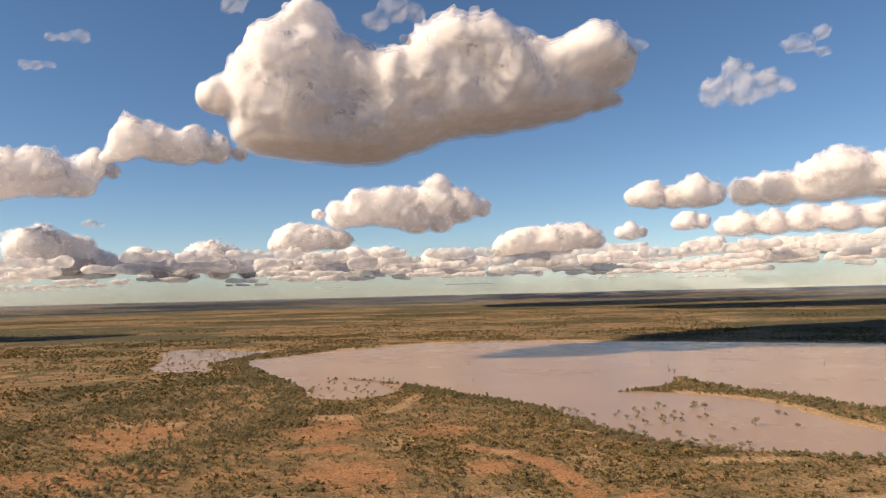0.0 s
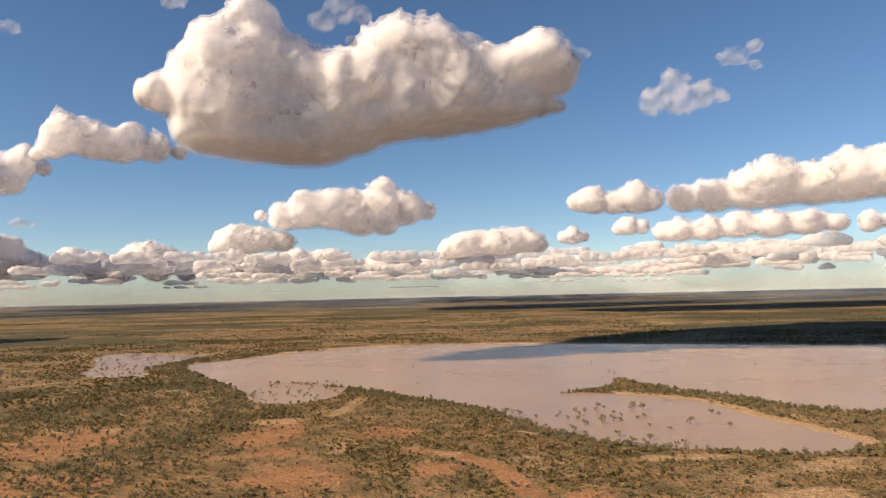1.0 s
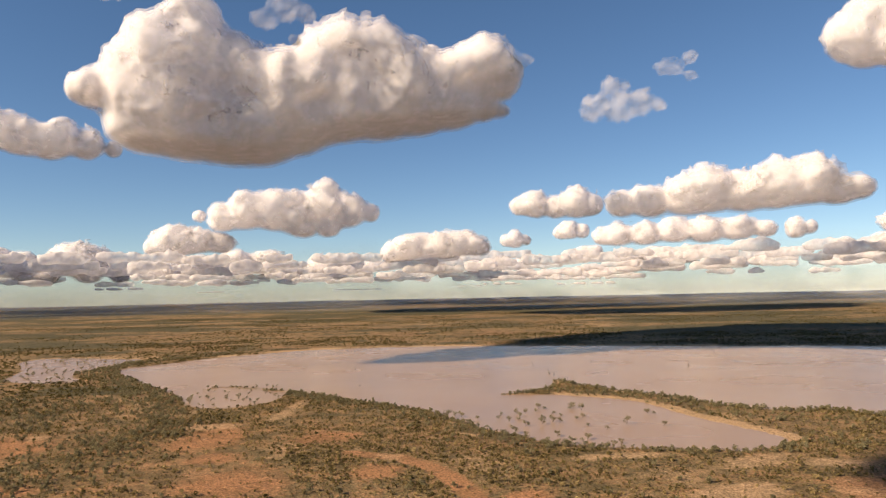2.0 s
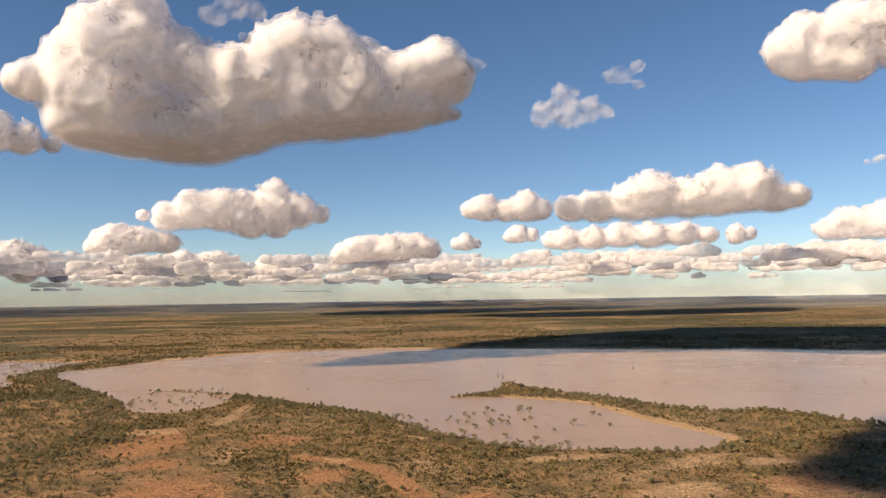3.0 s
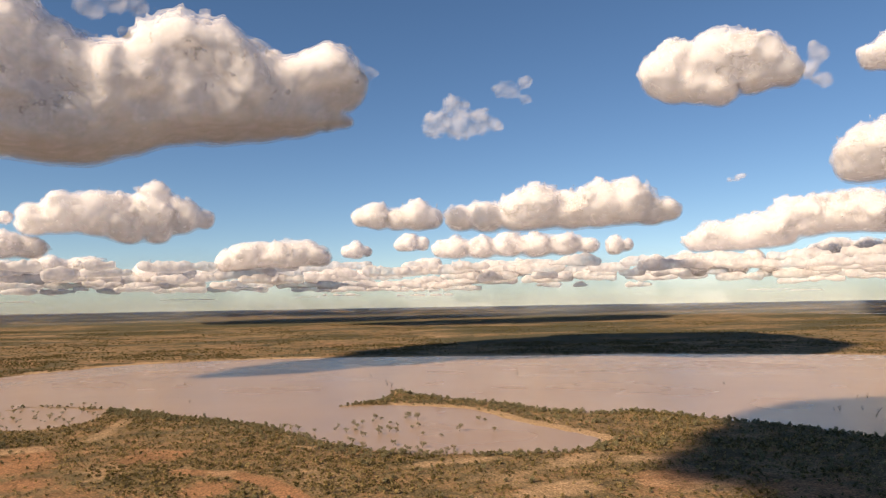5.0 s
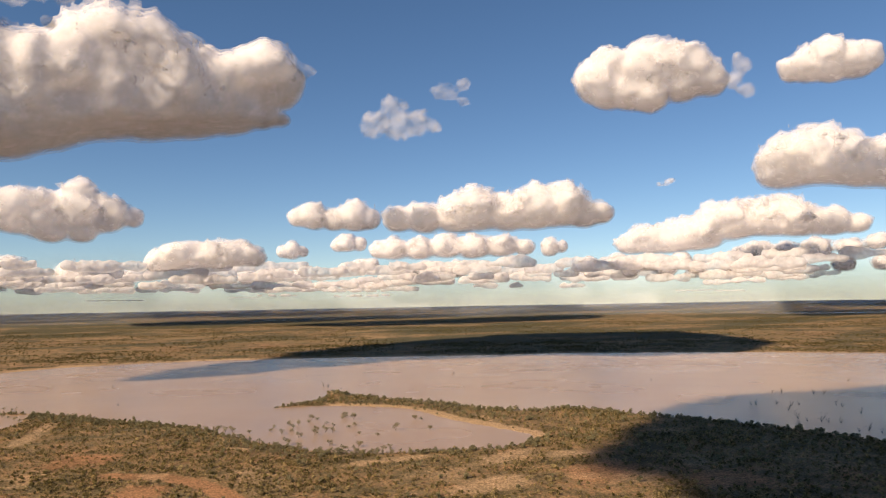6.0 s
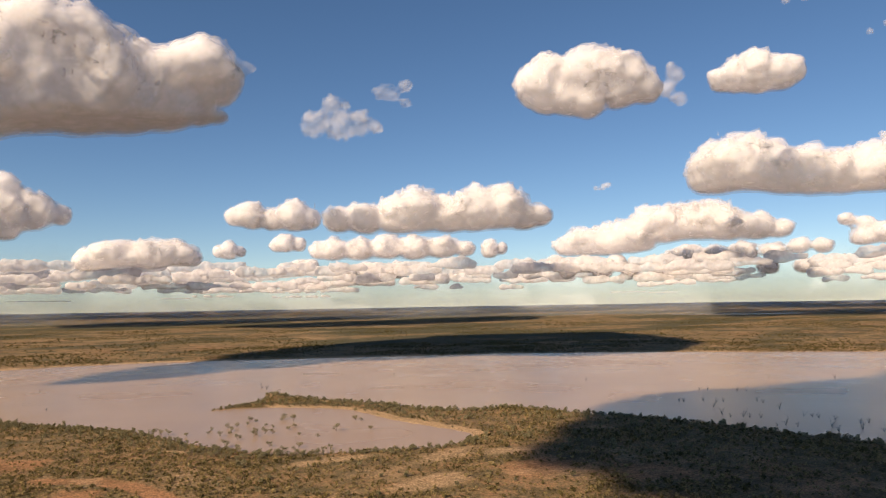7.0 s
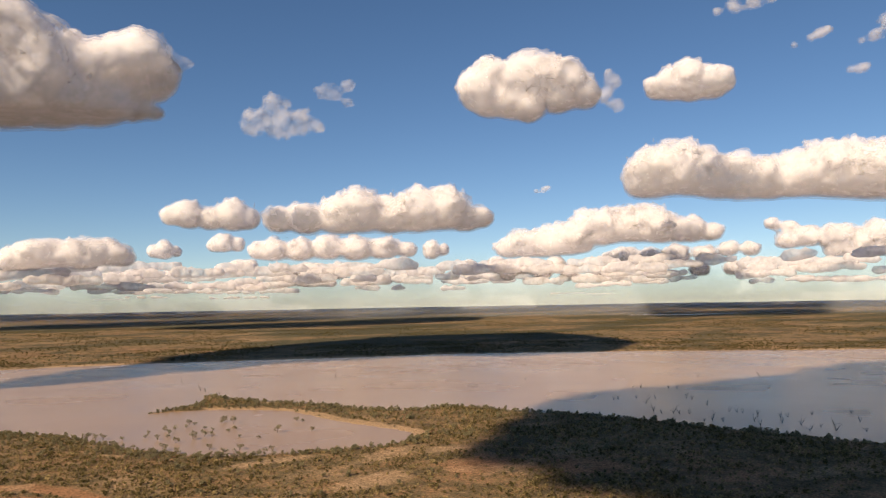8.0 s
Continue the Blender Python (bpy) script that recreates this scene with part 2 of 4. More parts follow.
def shore(xy):
    """Signed distance to the water's edge: plus on land."""
    d = np.where(within_outline(xy, LAKE), -1, 1) * to_line(xy, LAKE, True)
    d = np.minimum(d, np.where(within_outline(xy, POND), -1, 1) * to_line(xy, POND, True))
    d = np.maximum(d, 3.0 - to_line(xy, ISLETS))
    return d + flat_noise(xy, 14.0, 3, 9) * 1.6


def far_curve(d):
    """The plan's radius for a true distance: the far plain is drawn in towards the horizon."""
    return np.where(d < 2500, d, 2500 + 2400 * (1 - np.exp(-(d - 2500) / 3500)))


_D = np.geomspace(1, 40000, 4000)
_R = far_curve(_D)


def land_height(xy, edge=None):
    r = np.hypot(*xy.T)
    true = np.where(r < 2500, r, np.interp(r, _R, _D))
    edge = shore(xy) if edge is None else edge
    bank = np.where(edge > 0, 0.06 + 0.5 * (1 - np.exp(-np.maximum(edge, 0) / 10)) + 0.25 * np.clip(edge / 60, 0, 1), np.maximum(edge * 0.15, -1.5))
    roll = flat_noise(xy, 90.0, 3, 21) * 0.35 * np.clip(edge / 40, 0, 1) + flat_noise(xy, 420.0, 3, 31) * 1.6 * np.clip((r - 1000) / 800, 0, 1)
    return bank + roll + 65.0 * (1 - r / np.maximum(true, r))


def soft(x, a, b):
    s = np.clip((x - a) / (b - a), 0, 1)
    return s * s * (3 - 2 * s)


# ---- ground: one sheet out to the horizon ----
def ground_sheet():
    az = np.unique(np.r_[np.linspace(-180, -42, 70), np.linspace(-42, 78, 500), np.linspace(78, 180, 52)])[:-1]
    true = np.r_[0.01, 2, 20, 60, 110, np.geomspace(150, 1150, 220), np.geomspace(1160, 2500, 50), np.geomspace(2540, 19000, 50)]
    rad = far_curve(true)
    a, r = np.meshgrid(np.radians(az), rad)
    xy = np.c_[(r * np.sin(a)).ravel(), (r * np.cos(a)).ravel()]
    edge = shore(xy)
    z = land_height(xy, edge)
    rows, cols = a.shape
    j, i = np.meshgrid(np.arange(rows - 1), np.arange(cols), indexing="ij")
    k = (i + 1) % cols
    quads = np.stack([j * cols + i, (j + 1) * cols + i, (j + 1) * cols + k, j * cols + k], -1).reshape(-1, 4)
    mesh = quick_mesh("ground", np.c_[xy, z], quads[:, ::-1])
    mesh.materials.append(SOIL)
    red = np.maximum(pan(xy, RED_PANS), np.clip((6.5 - to_line(xy, ROAD)) / 3, 0, 1))
    far_red = soft(flat_noise(xy, 40.0, 5, 77), 0.2, 1.0) * 0.55
    sand = pan(xy, SAND_PANS)
    beach = 1.3 * soft(8 - np.abs(edge - 3), 0, 4) * ((xy[:, 0] > 142) & (xy[:, 1] > 276) & (xy[:, 1] < 450) & (xy[:, 0] < 205))
    far_beach = soft(18 - np.abs(edge - 10), 0, 8) * (np.hypot(*xy.T) > 840) * (0.75 + 0.65 * soft(flat_noise(xy, 60.0, 3, 15), -0.3, 0.3))
    sand = np.maximum.reduce([sand, beach, far_beach, soft(flat_noise(xy, 28.0, 5, 99), 0.2, 0.9) * 0.75,
                               soft(flat_noise(xy * (0.6, 1.0), 150.0, 4, 63), 0.2, 0.7) * 0.6 * soft(np.hypot(*xy.T), 950, 1300)])
    r = np.hypot(*xy.T)
    # scrub patches, plus far ground darkened to stand in for cloud-shadow bands
    woods = soft(flat_noise(xy * (0.45, 1.0), 190.0, 4, 87), -0.25, 0.6) * soft(r, 750, 1300) + 0.35 * soft(r, 2300, 3000)
    woods = np.maximum(woods, 0.75 * soft(flat_noise(xy, 55.0, 4, 88), 0.0, 0.7) * soft(r, 330, 520)) * (edge > 12)
    for name, values in (("woods", woods.clip(0, 1)), ("red_earth", np.maximum(red, far_red)), ("pale_sand", sand)):
        mesh.attributes.new(name, "FLOAT", "POINT").data.foreach_set("value", values.astype(np.float32))
    return tagged(new("ground", mesh), "flat red outback plain with dry scrub and bare earth", "ground", kind="structure")


def quick_mesh(name, verts, faces, smooth=True):
    """A mesh from arrays; all faces have the same number of corners."""
    mesh = bpy.data.meshes.new(name)
    n = faces.shape[1]
    mesh.vertices.add(len(verts))
    mesh.vertices.foreach_set("co", np.ascontiguousarray(verts, np.float32).ravel())
    mesh.loops.add(faces.size)
    mesh.loops.foreach_set("vertex_index", np.ascontiguousarray(faces, np.int32).ravel())
    mesh.polygons.add(len(faces))
    mesh.polygons.foreach_set("loop_start", np.arange(len(faces), dtype=np.int32) * n)
    mesh.polygons.foreach_set("loop_total", np.full(len(faces), n, np.int32))
    mesh.polygons.foreach_set("use_smooth", np.full(len(faces), smooth))
    mesh.update(calc_edges=True)
    return mesh


ground_sheet()


def water_sheet():
    bm = bmesh.new()
    for x, y in ((-420, -140), (1150, -140), (1150, 980), (-420, 980)):
        bm.verts.new((x, y, 0))
    bm.faces.new(bm.verts)
    mesh = bpy.data.meshes.new("water")
    bm.to_mesh(mesh)
    bm.free()
    mesh.materials.append(WATER)
    return tagged(new("water", mesh), "shallow muddy pink-brown outback lake in flood", "lake", kind="structure")


water_sheet()


def far_lake():
    """A thin sheet of water far out on the plain."""
    a, d = np.meshgrid(np.radians(np.linspace(50, 60.5, 60)), np.linspace(0, 1, 4))
    near = 3260 + 60 * np.sin(a * 31)
    true = near + d * (260 + 120 * np.sin(a * 17 + 1)) * np.clip((np.degrees(a) - 50) / 3, 0.05, 1) * np.clip((60.5 - np.degrees(a)) / 3, 0.05, 1)
    r = far_curve(true)
    xy = np.c_[(r * np.sin(a)).ravel(), (r * np.cos(a)).ravel()]
    z = 65.0 * (1 - r.ravel() / true.ravel()) + 2.2
    j, i = np.meshgrid(np.arange(3), np.arange(59), indexing="ij")
    quads = np.stack([j * 60 + i, j * 60 + i + 1, (j + 1) * 60 + i + 1, (j + 1) * 60 + i], -1).reshape(-1, 4)
    mesh = quick_mesh("water", np.c_[xy, z], quads)
    mesh.materials.append(WATER)
    return tagged(new("water", mesh), "thin bright sheet of water far out on the plain", "lake", kind="structure")


far_lake()

# ---- clouds ----
def iso_surface(field, level):
    """The surface on which a 3D field takes the level: vertices in cells, and quads that face outwards."""
    inside = field > level
    nx, ny, nz = field.shape
    count = np.zeros((nx - 1, ny - 1, nz - 1))
    place = np.zeros((nx - 1, ny - 1, nz - 1, 3))
    corners = [(a, b, c) for a in (0, 1) for b in (0, 1) for c in (0, 1)]

    def part_of(arr, o):
        return arr[o[0]:nx - 1 + o[0], o[1]:ny - 1 + o[1], o[2]:nz - 1 + o[2]]

    for p in corners:
        for axis in range(3):
            if p[axis] == 0:
                q = list(p)
                q[axis] = 1
                fa, fb = part_of(field, p), part_of(field, q)
                cross = part_of(inside, p) != part_of(inside, q)
                s = np.where(cross, (level - fa) / np.where(cross, fb - fa, 1), 0)
                count += cross
                for ax in range(3):
                    place[..., ax] += np.where(cross, p[ax] + (s if ax == axis else 0), 0)
    live = count > 0
    index = np.full(live.shape, -1, np.int64)
    index[live] = np.arange(live.sum())
    verts = place[live] / count[live][:, None] + np.argwhere(live)
    quads = []
    for axis in range(3):
        lo = [slice(1, -1)] * 3
        hi = [slice(1, -1)] * 3
        lo[axis], hi[axis] = slice(0, -1), slice(1, None)
        a, b = inside[tuple(lo)], inside[tuple(hi)]
        at = np.argwhere(a != b)
        flip = a[a != b]
        full = at.copy()
        for ax in range(3):
            if ax != axis:
                full[:, ax] += 1
        u, v = [ax for ax in range(3) if ax != axis]
        ring = []
        for du, dv in ((-1, -1), (0, -1), (0, 0), (-1, 0)):
            c = full.copy()
            c[:, u] += du
            c[:, v] += dv
            ring.append(index[c[:, 0], c[:, 1], c[:, 2]])
        ring = np.stack(ring, 1)
        if axis == 1:
            flip = ~flip
        ring[~flip] = ring[~flip][:, ::-1]
        quads.append(ring)
    return verts, np.concatenate(quads)


EYE_LEVEL = np.array((0.0, -6.0, 65.0))


def bearing(az, el):
    az, el = np.radians(az), np.radians(el)
    return np.stack([np.sin(az) * np.cos(el), np.cos(az) * np.cos(el), np.sin(el)], -1)


def between_cells(grid, v):
    """Values of a 3D field at places in cells."""
    i = np.clip(v.astype(int), 0, np.array(grid.shape[:3]) - 2)
    f = v - i
    total = 0
    for a in (0, 1):
        for b in (0, 1):
            for c in (0, 1):
                w = (f[:, 0] if a else 1 - f[:, 0]) * (f[:, 1] if b else 1 - f[:, 1]) * (f[:, 2] if c else 1 - f[:, 2])
                total = total + w[:, None] * grid[i[:, 0] + a, i[:, 1] + b, i[:, 2] + c]
    return total


def vapour(centres, radii, cell, seed, levels=(0.0, -0.07, -0.16), rough=0.3, wide=1.0, deep=1.5, flat=True, octaves=5, melt=4.5):
    """Cloud body: puffs at the centres melt together over a flat base and get billows upon billows. Vertices, quads and soft normals, skin by skin."""
    g = np.random.default_rng(seed)
    mid = centres.mean(0)
    ahead = (mid - EYE_LEVEL) * (1, 1, 0)
    away = np.linalg.norm(ahead)
    ahead = ahead / away
    axes = np.stack([np.array((ahead[1], -ahead[0], 0)), ahead, np.array((0, 0, 1.0))])
    local = (centres - mid) @ axes.T
    size = np.median(radii)
    pad = size * 0.4 + 3 * cell
    reach = radii[:, None] * np.array((wide, wide * deep, 1.0))
    lo, hi = (local - reach).min(0) - pad, (local + reach).max(0) + pad
    shape = np.ceil((hi - lo) / cell).astype(int) + 1
    gx, gy, gz = [(lo[i] + cell * np.arange(shape[i])).astype(np.float32) for i in range(3)]
    total = np.full(shape, 1e-9, np.float32)
    for c, r in zip(local, radii):
        dx, dy, dz = (gx - c[0]) / (r * wide), (gy - c[1]) / (r * wide * deep), (gz - c[2]) / r
        dz = np.where(dz < 0, dz * (0.8 if flat else 1.0), dz)
        d = np.sqrt(dx[:, None, None] ** 2 + dy[None, :, None] ** 2 + dz[None, None, :] ** 2)
        total += np.exp(np.clip(melt * (1 - d), -17, 7))
    field = np.log(total) / melt - 0.42 / melt
    low = None
    if flat:
        bottoms = local[:, 2] - radii
        w = np.exp(-0.5 * ((gx[:, None] - local[None, :, 0]) / (0.9 * size)) ** 2) + 1e-6
        h = 0.35 * size
        ground = -h * np.log((w * np.exp(-(bottoms - bottoms.min()) / h)).sum(1) / w.sum(1)) + bottoms.min()
        ground = ground + (ground + mid[2] - EYE_LEVEL[2]) * 0.3 * deep * wide * size / away
        low = (gz[None, None, :] - ground[:, None, None]) / size
        field = -np.log(np.exp(-9 * field) + np.exp(-9 * (low * 1.1 + 0.02))) / 9
    near = np.abs(field) < 0.5
    at = np.argwhere(near)
    q = (lo + at * cell) / size + g.random(3) * 50
    q = q + np.stack([lattice_noise(q * 1.1 + 31 * i, seed + 40 + i) for i in range(3)], 1) * 0.25
    puff, calm, amp = np.zeros(len(q)), np.zeros(len(q)), 1.0
    for o in range(octaves):
        if 0.9 * cell / size * 1.2 * 2.0**o > 1:
            break
        n = lattice_noise(q * (1.2 * 2.0**o) + 9.1 * o, seed + o)
        term = amp * (n * 0.6 if o == 0 else np.abs(n) * 1.7 - 0.45)
        puff += term
        calm += term * (0.9, 0.36, 0.08, 0.0, 0.0)[o]
        amp *= (0.4, 0.55, 0.6, 0.6, 0.6)[o]
    lift = 1.0 if low is None else 0.12 + 0.88 * soft(np.broadcast_to(low, field.shape)[near], 0.05, 0.9)
    gentle = field.copy()
    field[near] += rough * puff * lift
    gentle[near] += rough * calm * lift
    for side in (field, gentle):
        side[[0, -1]] = -3
        side[:, [0, -1]] = -3
        side[:, :, [0, -1]] = -3
    field = np.maximum(field, gentle)
    slope = np.stack(np.gradient(np.clip(gentle, -0.6, 0.9)), -1)
    skins = []
    for k, level in enumerate(levels):
        v, f = iso_surface(gentle if k < len(levels) - 2 else field, level)
        n = -between_cells(slope, v) @ axes
        skins.append(((lo + v * cell) @ axes + mid, f, n / (np.linalg.norm(n, axis=1)[:, None] + 1e-9)))
    return skins


CLOUD_NUMBER = [0]
PUFFS = []


def cloud_body(layers, skins, mid, label):
    """A cloud object with its soft edges as parts."""
    body = None
    for (v, f, n), m in zip(layers, skins):
        mesh = quick_mesh("cloud" if body is None else "soft_edge", v - mid, f)
        mesh.normals_split_custom_set_from_vertices(n)
        mesh.materials.append(m)
        ob = new(mesh.name.split(".")[0], mesh)
        if body is None:
            body = tagged(ob, label, "cloud", "cumulus clouds in the sky")
            body.location = mid
        else:
            ob.parent = body
            ob["label"] = "thin see-through vapour round the cloud"
    return body


SOFT = ((CLOUD_CORE, CLOUD_VEIL, CLOUD_EDGE, CLOUD_HAZE), (0.07, 0.0, -0.06, -0.13))
CRISP = ((CLOUD_CORE, CLOUD_EDGE, CLOUD_HAZE), (0.06, 0.0, -0.08))
SHRED = ((CLOUD_WISP, CLOUD_WISP, CLOUD_TRACE), (0.22, 0.06, -0.08))
FAINT = ((CLOUD_TRACE, CLOUD_TRACE, CLOUD_TRACE), (0.16, 0.04, -0.08))


def cloud(label, away, puffs, make=CRISP, fine=4.0, rough=0.34, wide=1.0, deep=1.6, scatter=0.2):
    """A cumulus cloud: puffs as bearing, height and radius in degrees, at a distance in metres."""
    CLOUD_NUMBER[0] += 1
    g = np.random.default_rng(100 + CLOUD_NUMBER[0])
    p = np.array(puffs, float)
    r = np.radians(p[:, 2]) * away
    shift = g.uniform(-scatter, scatter, len(p)) * np.median(r)
    c = EYE_LEVEL + bearing(p[:, 0], p[:, 1]) * (away + shift)[:, None]
    PUFFS.append(np.c_[c, r])
    skins, levels = make
    loose = make in (SHRED, FAINT)
    return cloud_body(vapour(c, r, fine / 1120 * away, 200 + 31 * CLOUD_NUMBER[0], levels, rough, wide, 0.8 if loose else deep, not loose), skins, c.mean(0), label)


def in_the_way(c, r):
    """How far a puff lies in the shade of the clouds that stand nearer the sun."""
    q = np.concatenate(PUFFS)
    d = q[:, :3] - c
    t = d @ np.array(SUN_WAY)
    off = np.sqrt(np.maximum((d * d).sum(1) - t * t, 0))
    return float(np.max(np.where(t > r * 1.5, (q[:, 3] * 1.25 + r - off) / (2 * r), 0)))


cloud("huge white cumulus cloud with a mauve-grey flat base", 2730, [(-10.3, 21.1, 1.82), (-12.8, 18.6, 2.32), (-14.3, 19.6, 1.0), (-15.0, 17.0, 1.69), (-17.7, 15.7, 1.1), (-18.6, 15.5, 0.76), (-14.6, 15.6, 2.23), (-14.5, 12.5, 2.01), (-11.5, 12.7, 2.52), (-12.0, 15.4, 2.6), (-8.3, 12.9, 2.76), (-5.1, 13.1, 2.69), (-1.8, 14.1, 2.5), (1.5, 15.1, 2.57), (4.8, 14.9, 2.48), (8.0, 14.8, 2.11), (10.8, 14.6, 1.57), (-10.1, 18.5, 2.13), (-7.3, 17.3, 2.51), (-3.6, 16.4, 2.54), (0.9, 19.0, 2.49), (4.0, 18.9, 2.4), (-0.5, 18.1, 2.08), (6.0, 17.5, 2.38), (8.3, 17.1, 2.16), (12.9, 18.3, 2.1), (14.5, 17.3, 1.26), (10.6, 17.6, 1.79), (8.4, 19.5, 0.59), (13.0, 14.9, 0.9), (14.3, 14.6, 0.6)], SOFT, fine=4.4, rough=0.24, deep=1.9)
cloud("white cumulus cloud trailing off a larger cloud", 3560, [(-23.9, 12.3, 1.32), (-24.7, 11.2, 0.91), (-22.2, 11.7, 1.26), (-20.2, 11.5, 1.36), (-19.5, 12.4, 0.77), (-17.9, 11.5, 1.12), (-25.7, 10.5, 0.53), (-16.1, 11.3, 0.61)], fine=3.9, rough=0.38, deep=1.8)
cloud("white cumulus cloud with a grey underside", 4100, [(-31.8, 9.1, 1.56), (-29.8, 9.2, 1.67), (-27.9, 8.6, 1.1), (-26.6, 10.1, 1.02), (-27.2, 8.3, 0.82), (-33.9, 8.7, 1.75), (-33.1, 7.9, 0.93), (-25.3, 9.6, 0.54)], fine=3.9, rough=0.38, deep=1.8)
cloud("tiny flat white cloud shred", 4670, [(-27.2, 5.6, 0.29), (-26.7, 5.7, 0.37), (-26.1, 5.6, 0.29)], SHRED, rough=0.55, wide=1.15)
cloud("bright white cumulus cloud with a peaked top", 3970, [(-0.5, 7.8, 1.61), (-2.9, 7.0, 1.47), (-6.6, 7.0, 1.42), (-8.4, 6.4, 1.1), (-4.7, 7.1, 1.52), (1.8, 7.1, 1.2), (3.4, 6.9, 0.69), (-0.1, 5.6, 0.92), (-2.2, 5.8, 1.11)], fine=3.9, rough=0.38, deep=1.8)
cloud("low white cumulus puff under a larger cloud", 4100, [(-11.8, 4.6, 1.22), (-10.3, 4.5, 1.0), (-13.4, 4.1, 0.58), (-8.5, 4.5, 0.82), (-10.0, 6.6, 0.41)], fine=3.7, wide=1.35, rough=0.42)
cloud("low cluster of white and grey cumulus puffs", 4290, [(-30.4, 4.2, 1.24), (-29.0, 3.9, 1.09), (-27.5, 3.7, 0.98), (-31.1, 3.7, 0.67), (-26.4, 2.9, 0.75), (-25.5, 2.6, 0.75), (-28.2, 2.4, 0.69), (-30.3, 2.5, 0.56)], fine=3.7, wide=1.35, rough=0.42)
cloud("row of small white cumulus puffs near the horizon", 4400, [(-23.4, 3.2, 0.81), (-21.8, 3.1, 0.64), (-18.4, 3.4, 1.1), (-17.0, 3.2, 0.71), (-19.8, 3.2, 0.57), (-20.6, 1.9, 0.74), (-17.7, 2.0, 0.7), (-15.6, 2.0, 0.58), (-21.8, 1.7, 0.47)], fine=3.7, wide=1.35, rough=0.42)
cloud("row of small white cumulus puffs near the horizon", 4590, [(-12.1, 2.5, 0.9), (-9.8, 2.7, 0.82), (-7.3, 2.9, 1.01), (-4.8, 2.9, 1.01), (-13.8, 2.1, 0.49), (-0.7, 2.7, 0.83), (0.7, 2.5, 0.83), (2.6, 2.3, 0.65), (-3.0, 1.9, 0.6)], fine=3.7, wide=1.35, rough=0.42)
cloud("two joined round white cumulus puffs", 3480, [(16.7, 7.3, 1.13), (15.4, 7.2, 0.73), (20.1, 7.3, 1.28), (18.4, 7.0, 0.88), (21.3, 7.1, 0.84)], fine=3.4, rough=0.4)
cloud("long bright cumulus cloud with a flat grey base", 3350, [(23.5, 7.0, 1.03), (25.7, 7.0, 1.22), (28.5, 7.3, 1.51), (30.3, 7.7, 1.65), (32.6, 7.4, 1.56), (34.9, 7.7, 1.75), (37.1, 7.9, 1.66), (38.9, 6.9, 1.11), (40.3, 7.1, 0.78)], fine=3.9, wide=1.1, deep=2.0, rough=0.42)
cloud("small grey-white cloud shred", 4620, [(19.4, 5.1, 0.75), (18.7, 5.0, 0.57), (20.5, 5.0, 0.58)], fine=3.4, rough=0.4)
cloud("small round white cumulus puff", 4710, [(15.1, 4.5, 0.73), (14.3, 4.4, 0.47), (16.0, 4.4, 0.39)], fine=3.4, rough=0.4)
cloud("long low white cumulus bank", 4200, [(23.1, 4.6, 0.94), (25.3, 4.6, 0.91), (27.5, 4.8, 1.0), (29.8, 4.7, 1.01), (32.1, 4.7, 0.92), (34.0, 4.5, 0.6), (22.0, 4.4, 0.54)], fine=3.7, wide=1.35, rough=0.42)
cloud("small round white cumulus puff", 4380, [(36.0, 4.5, 0.79), (37.0, 4.5, 0.46)], fine=3.4, rough=0.4)
cloud("low grey-white cumulus bank", 3790, [(6.2, 4.0, 0.99), (7.7, 4.2, 0.97), (9.4, 4.1, 1.11), (11.1, 4.3, 1.0), (12.2, 3.9, 0.67), (5.1, 3.6, 0.79)], fine=3.7, wide=1.35, rough=0.42)
cloud("row of small white cumulus puffs near the horizon", 4560, [(20.5, 3.3, 0.53), (21.4, 3.3, 0.53), (24.0, 2.7, 0.72), (26.0, 2.8, 0.73), (28.4, 2.9, 0.73), (13.6, 2.6, 0.68), (15.5, 2.5, 0.6), (11.6, 2.4, 0.63), (8.7, 2.3, 0.61)], fine=3.7, wide=1.35, rough=0.42)
cloud("long white cumulus cloud with a flat grey base", 3450, [(53.2, 9.4, 1.36), (54.4, 10.0, 1.75), (56.3, 10.1, 1.86), (58.2, 9.4, 1.62), (60.2, 9.1, 1.56), (62.2, 8.8, 1.5), (64.1, 9.0, 1.55), (65.9, 9.2, 1.85), (67.7, 9.0, 1.81), (69.3, 8.7, 1.86), (71.0, 8.4, 1.71), (72.5, 8.0, 1.42)], fine=3.9, wide=1.1, deep=2.0, rough=0.42)
cloud("long stepped white cumulus bank", 4200, [(42.2, 4.5, 0.78), (43.7, 4.8, 1.1), (45.5, 4.8, 1.14), (47.1, 5.2, 1.27), (48.7, 6.1, 1.18), (50.5, 6.0, 1.35), (52.6, 6.1, 1.42), (54.3, 5.8, 1.28), (56.4, 5.5, 1.05), (58.1, 5.2, 0.69), (48.0, 4.5, 0.82)], fine=3.7, wide=1.35, rough=0.42)
cloud("low grey-white cumulus bank", 4740, [(51.7, 3.5, 0.8), (53.4, 3.4, 0.75), (50.4, 3.4, 0.58), (55.5, 3.6, 0.79), (57.6, 3.6, 0.65), (59.2, 3.9, 0.6), (60.8, 3.8, 0.55)], fine=3.7, wide=1.35, rough=0.42)
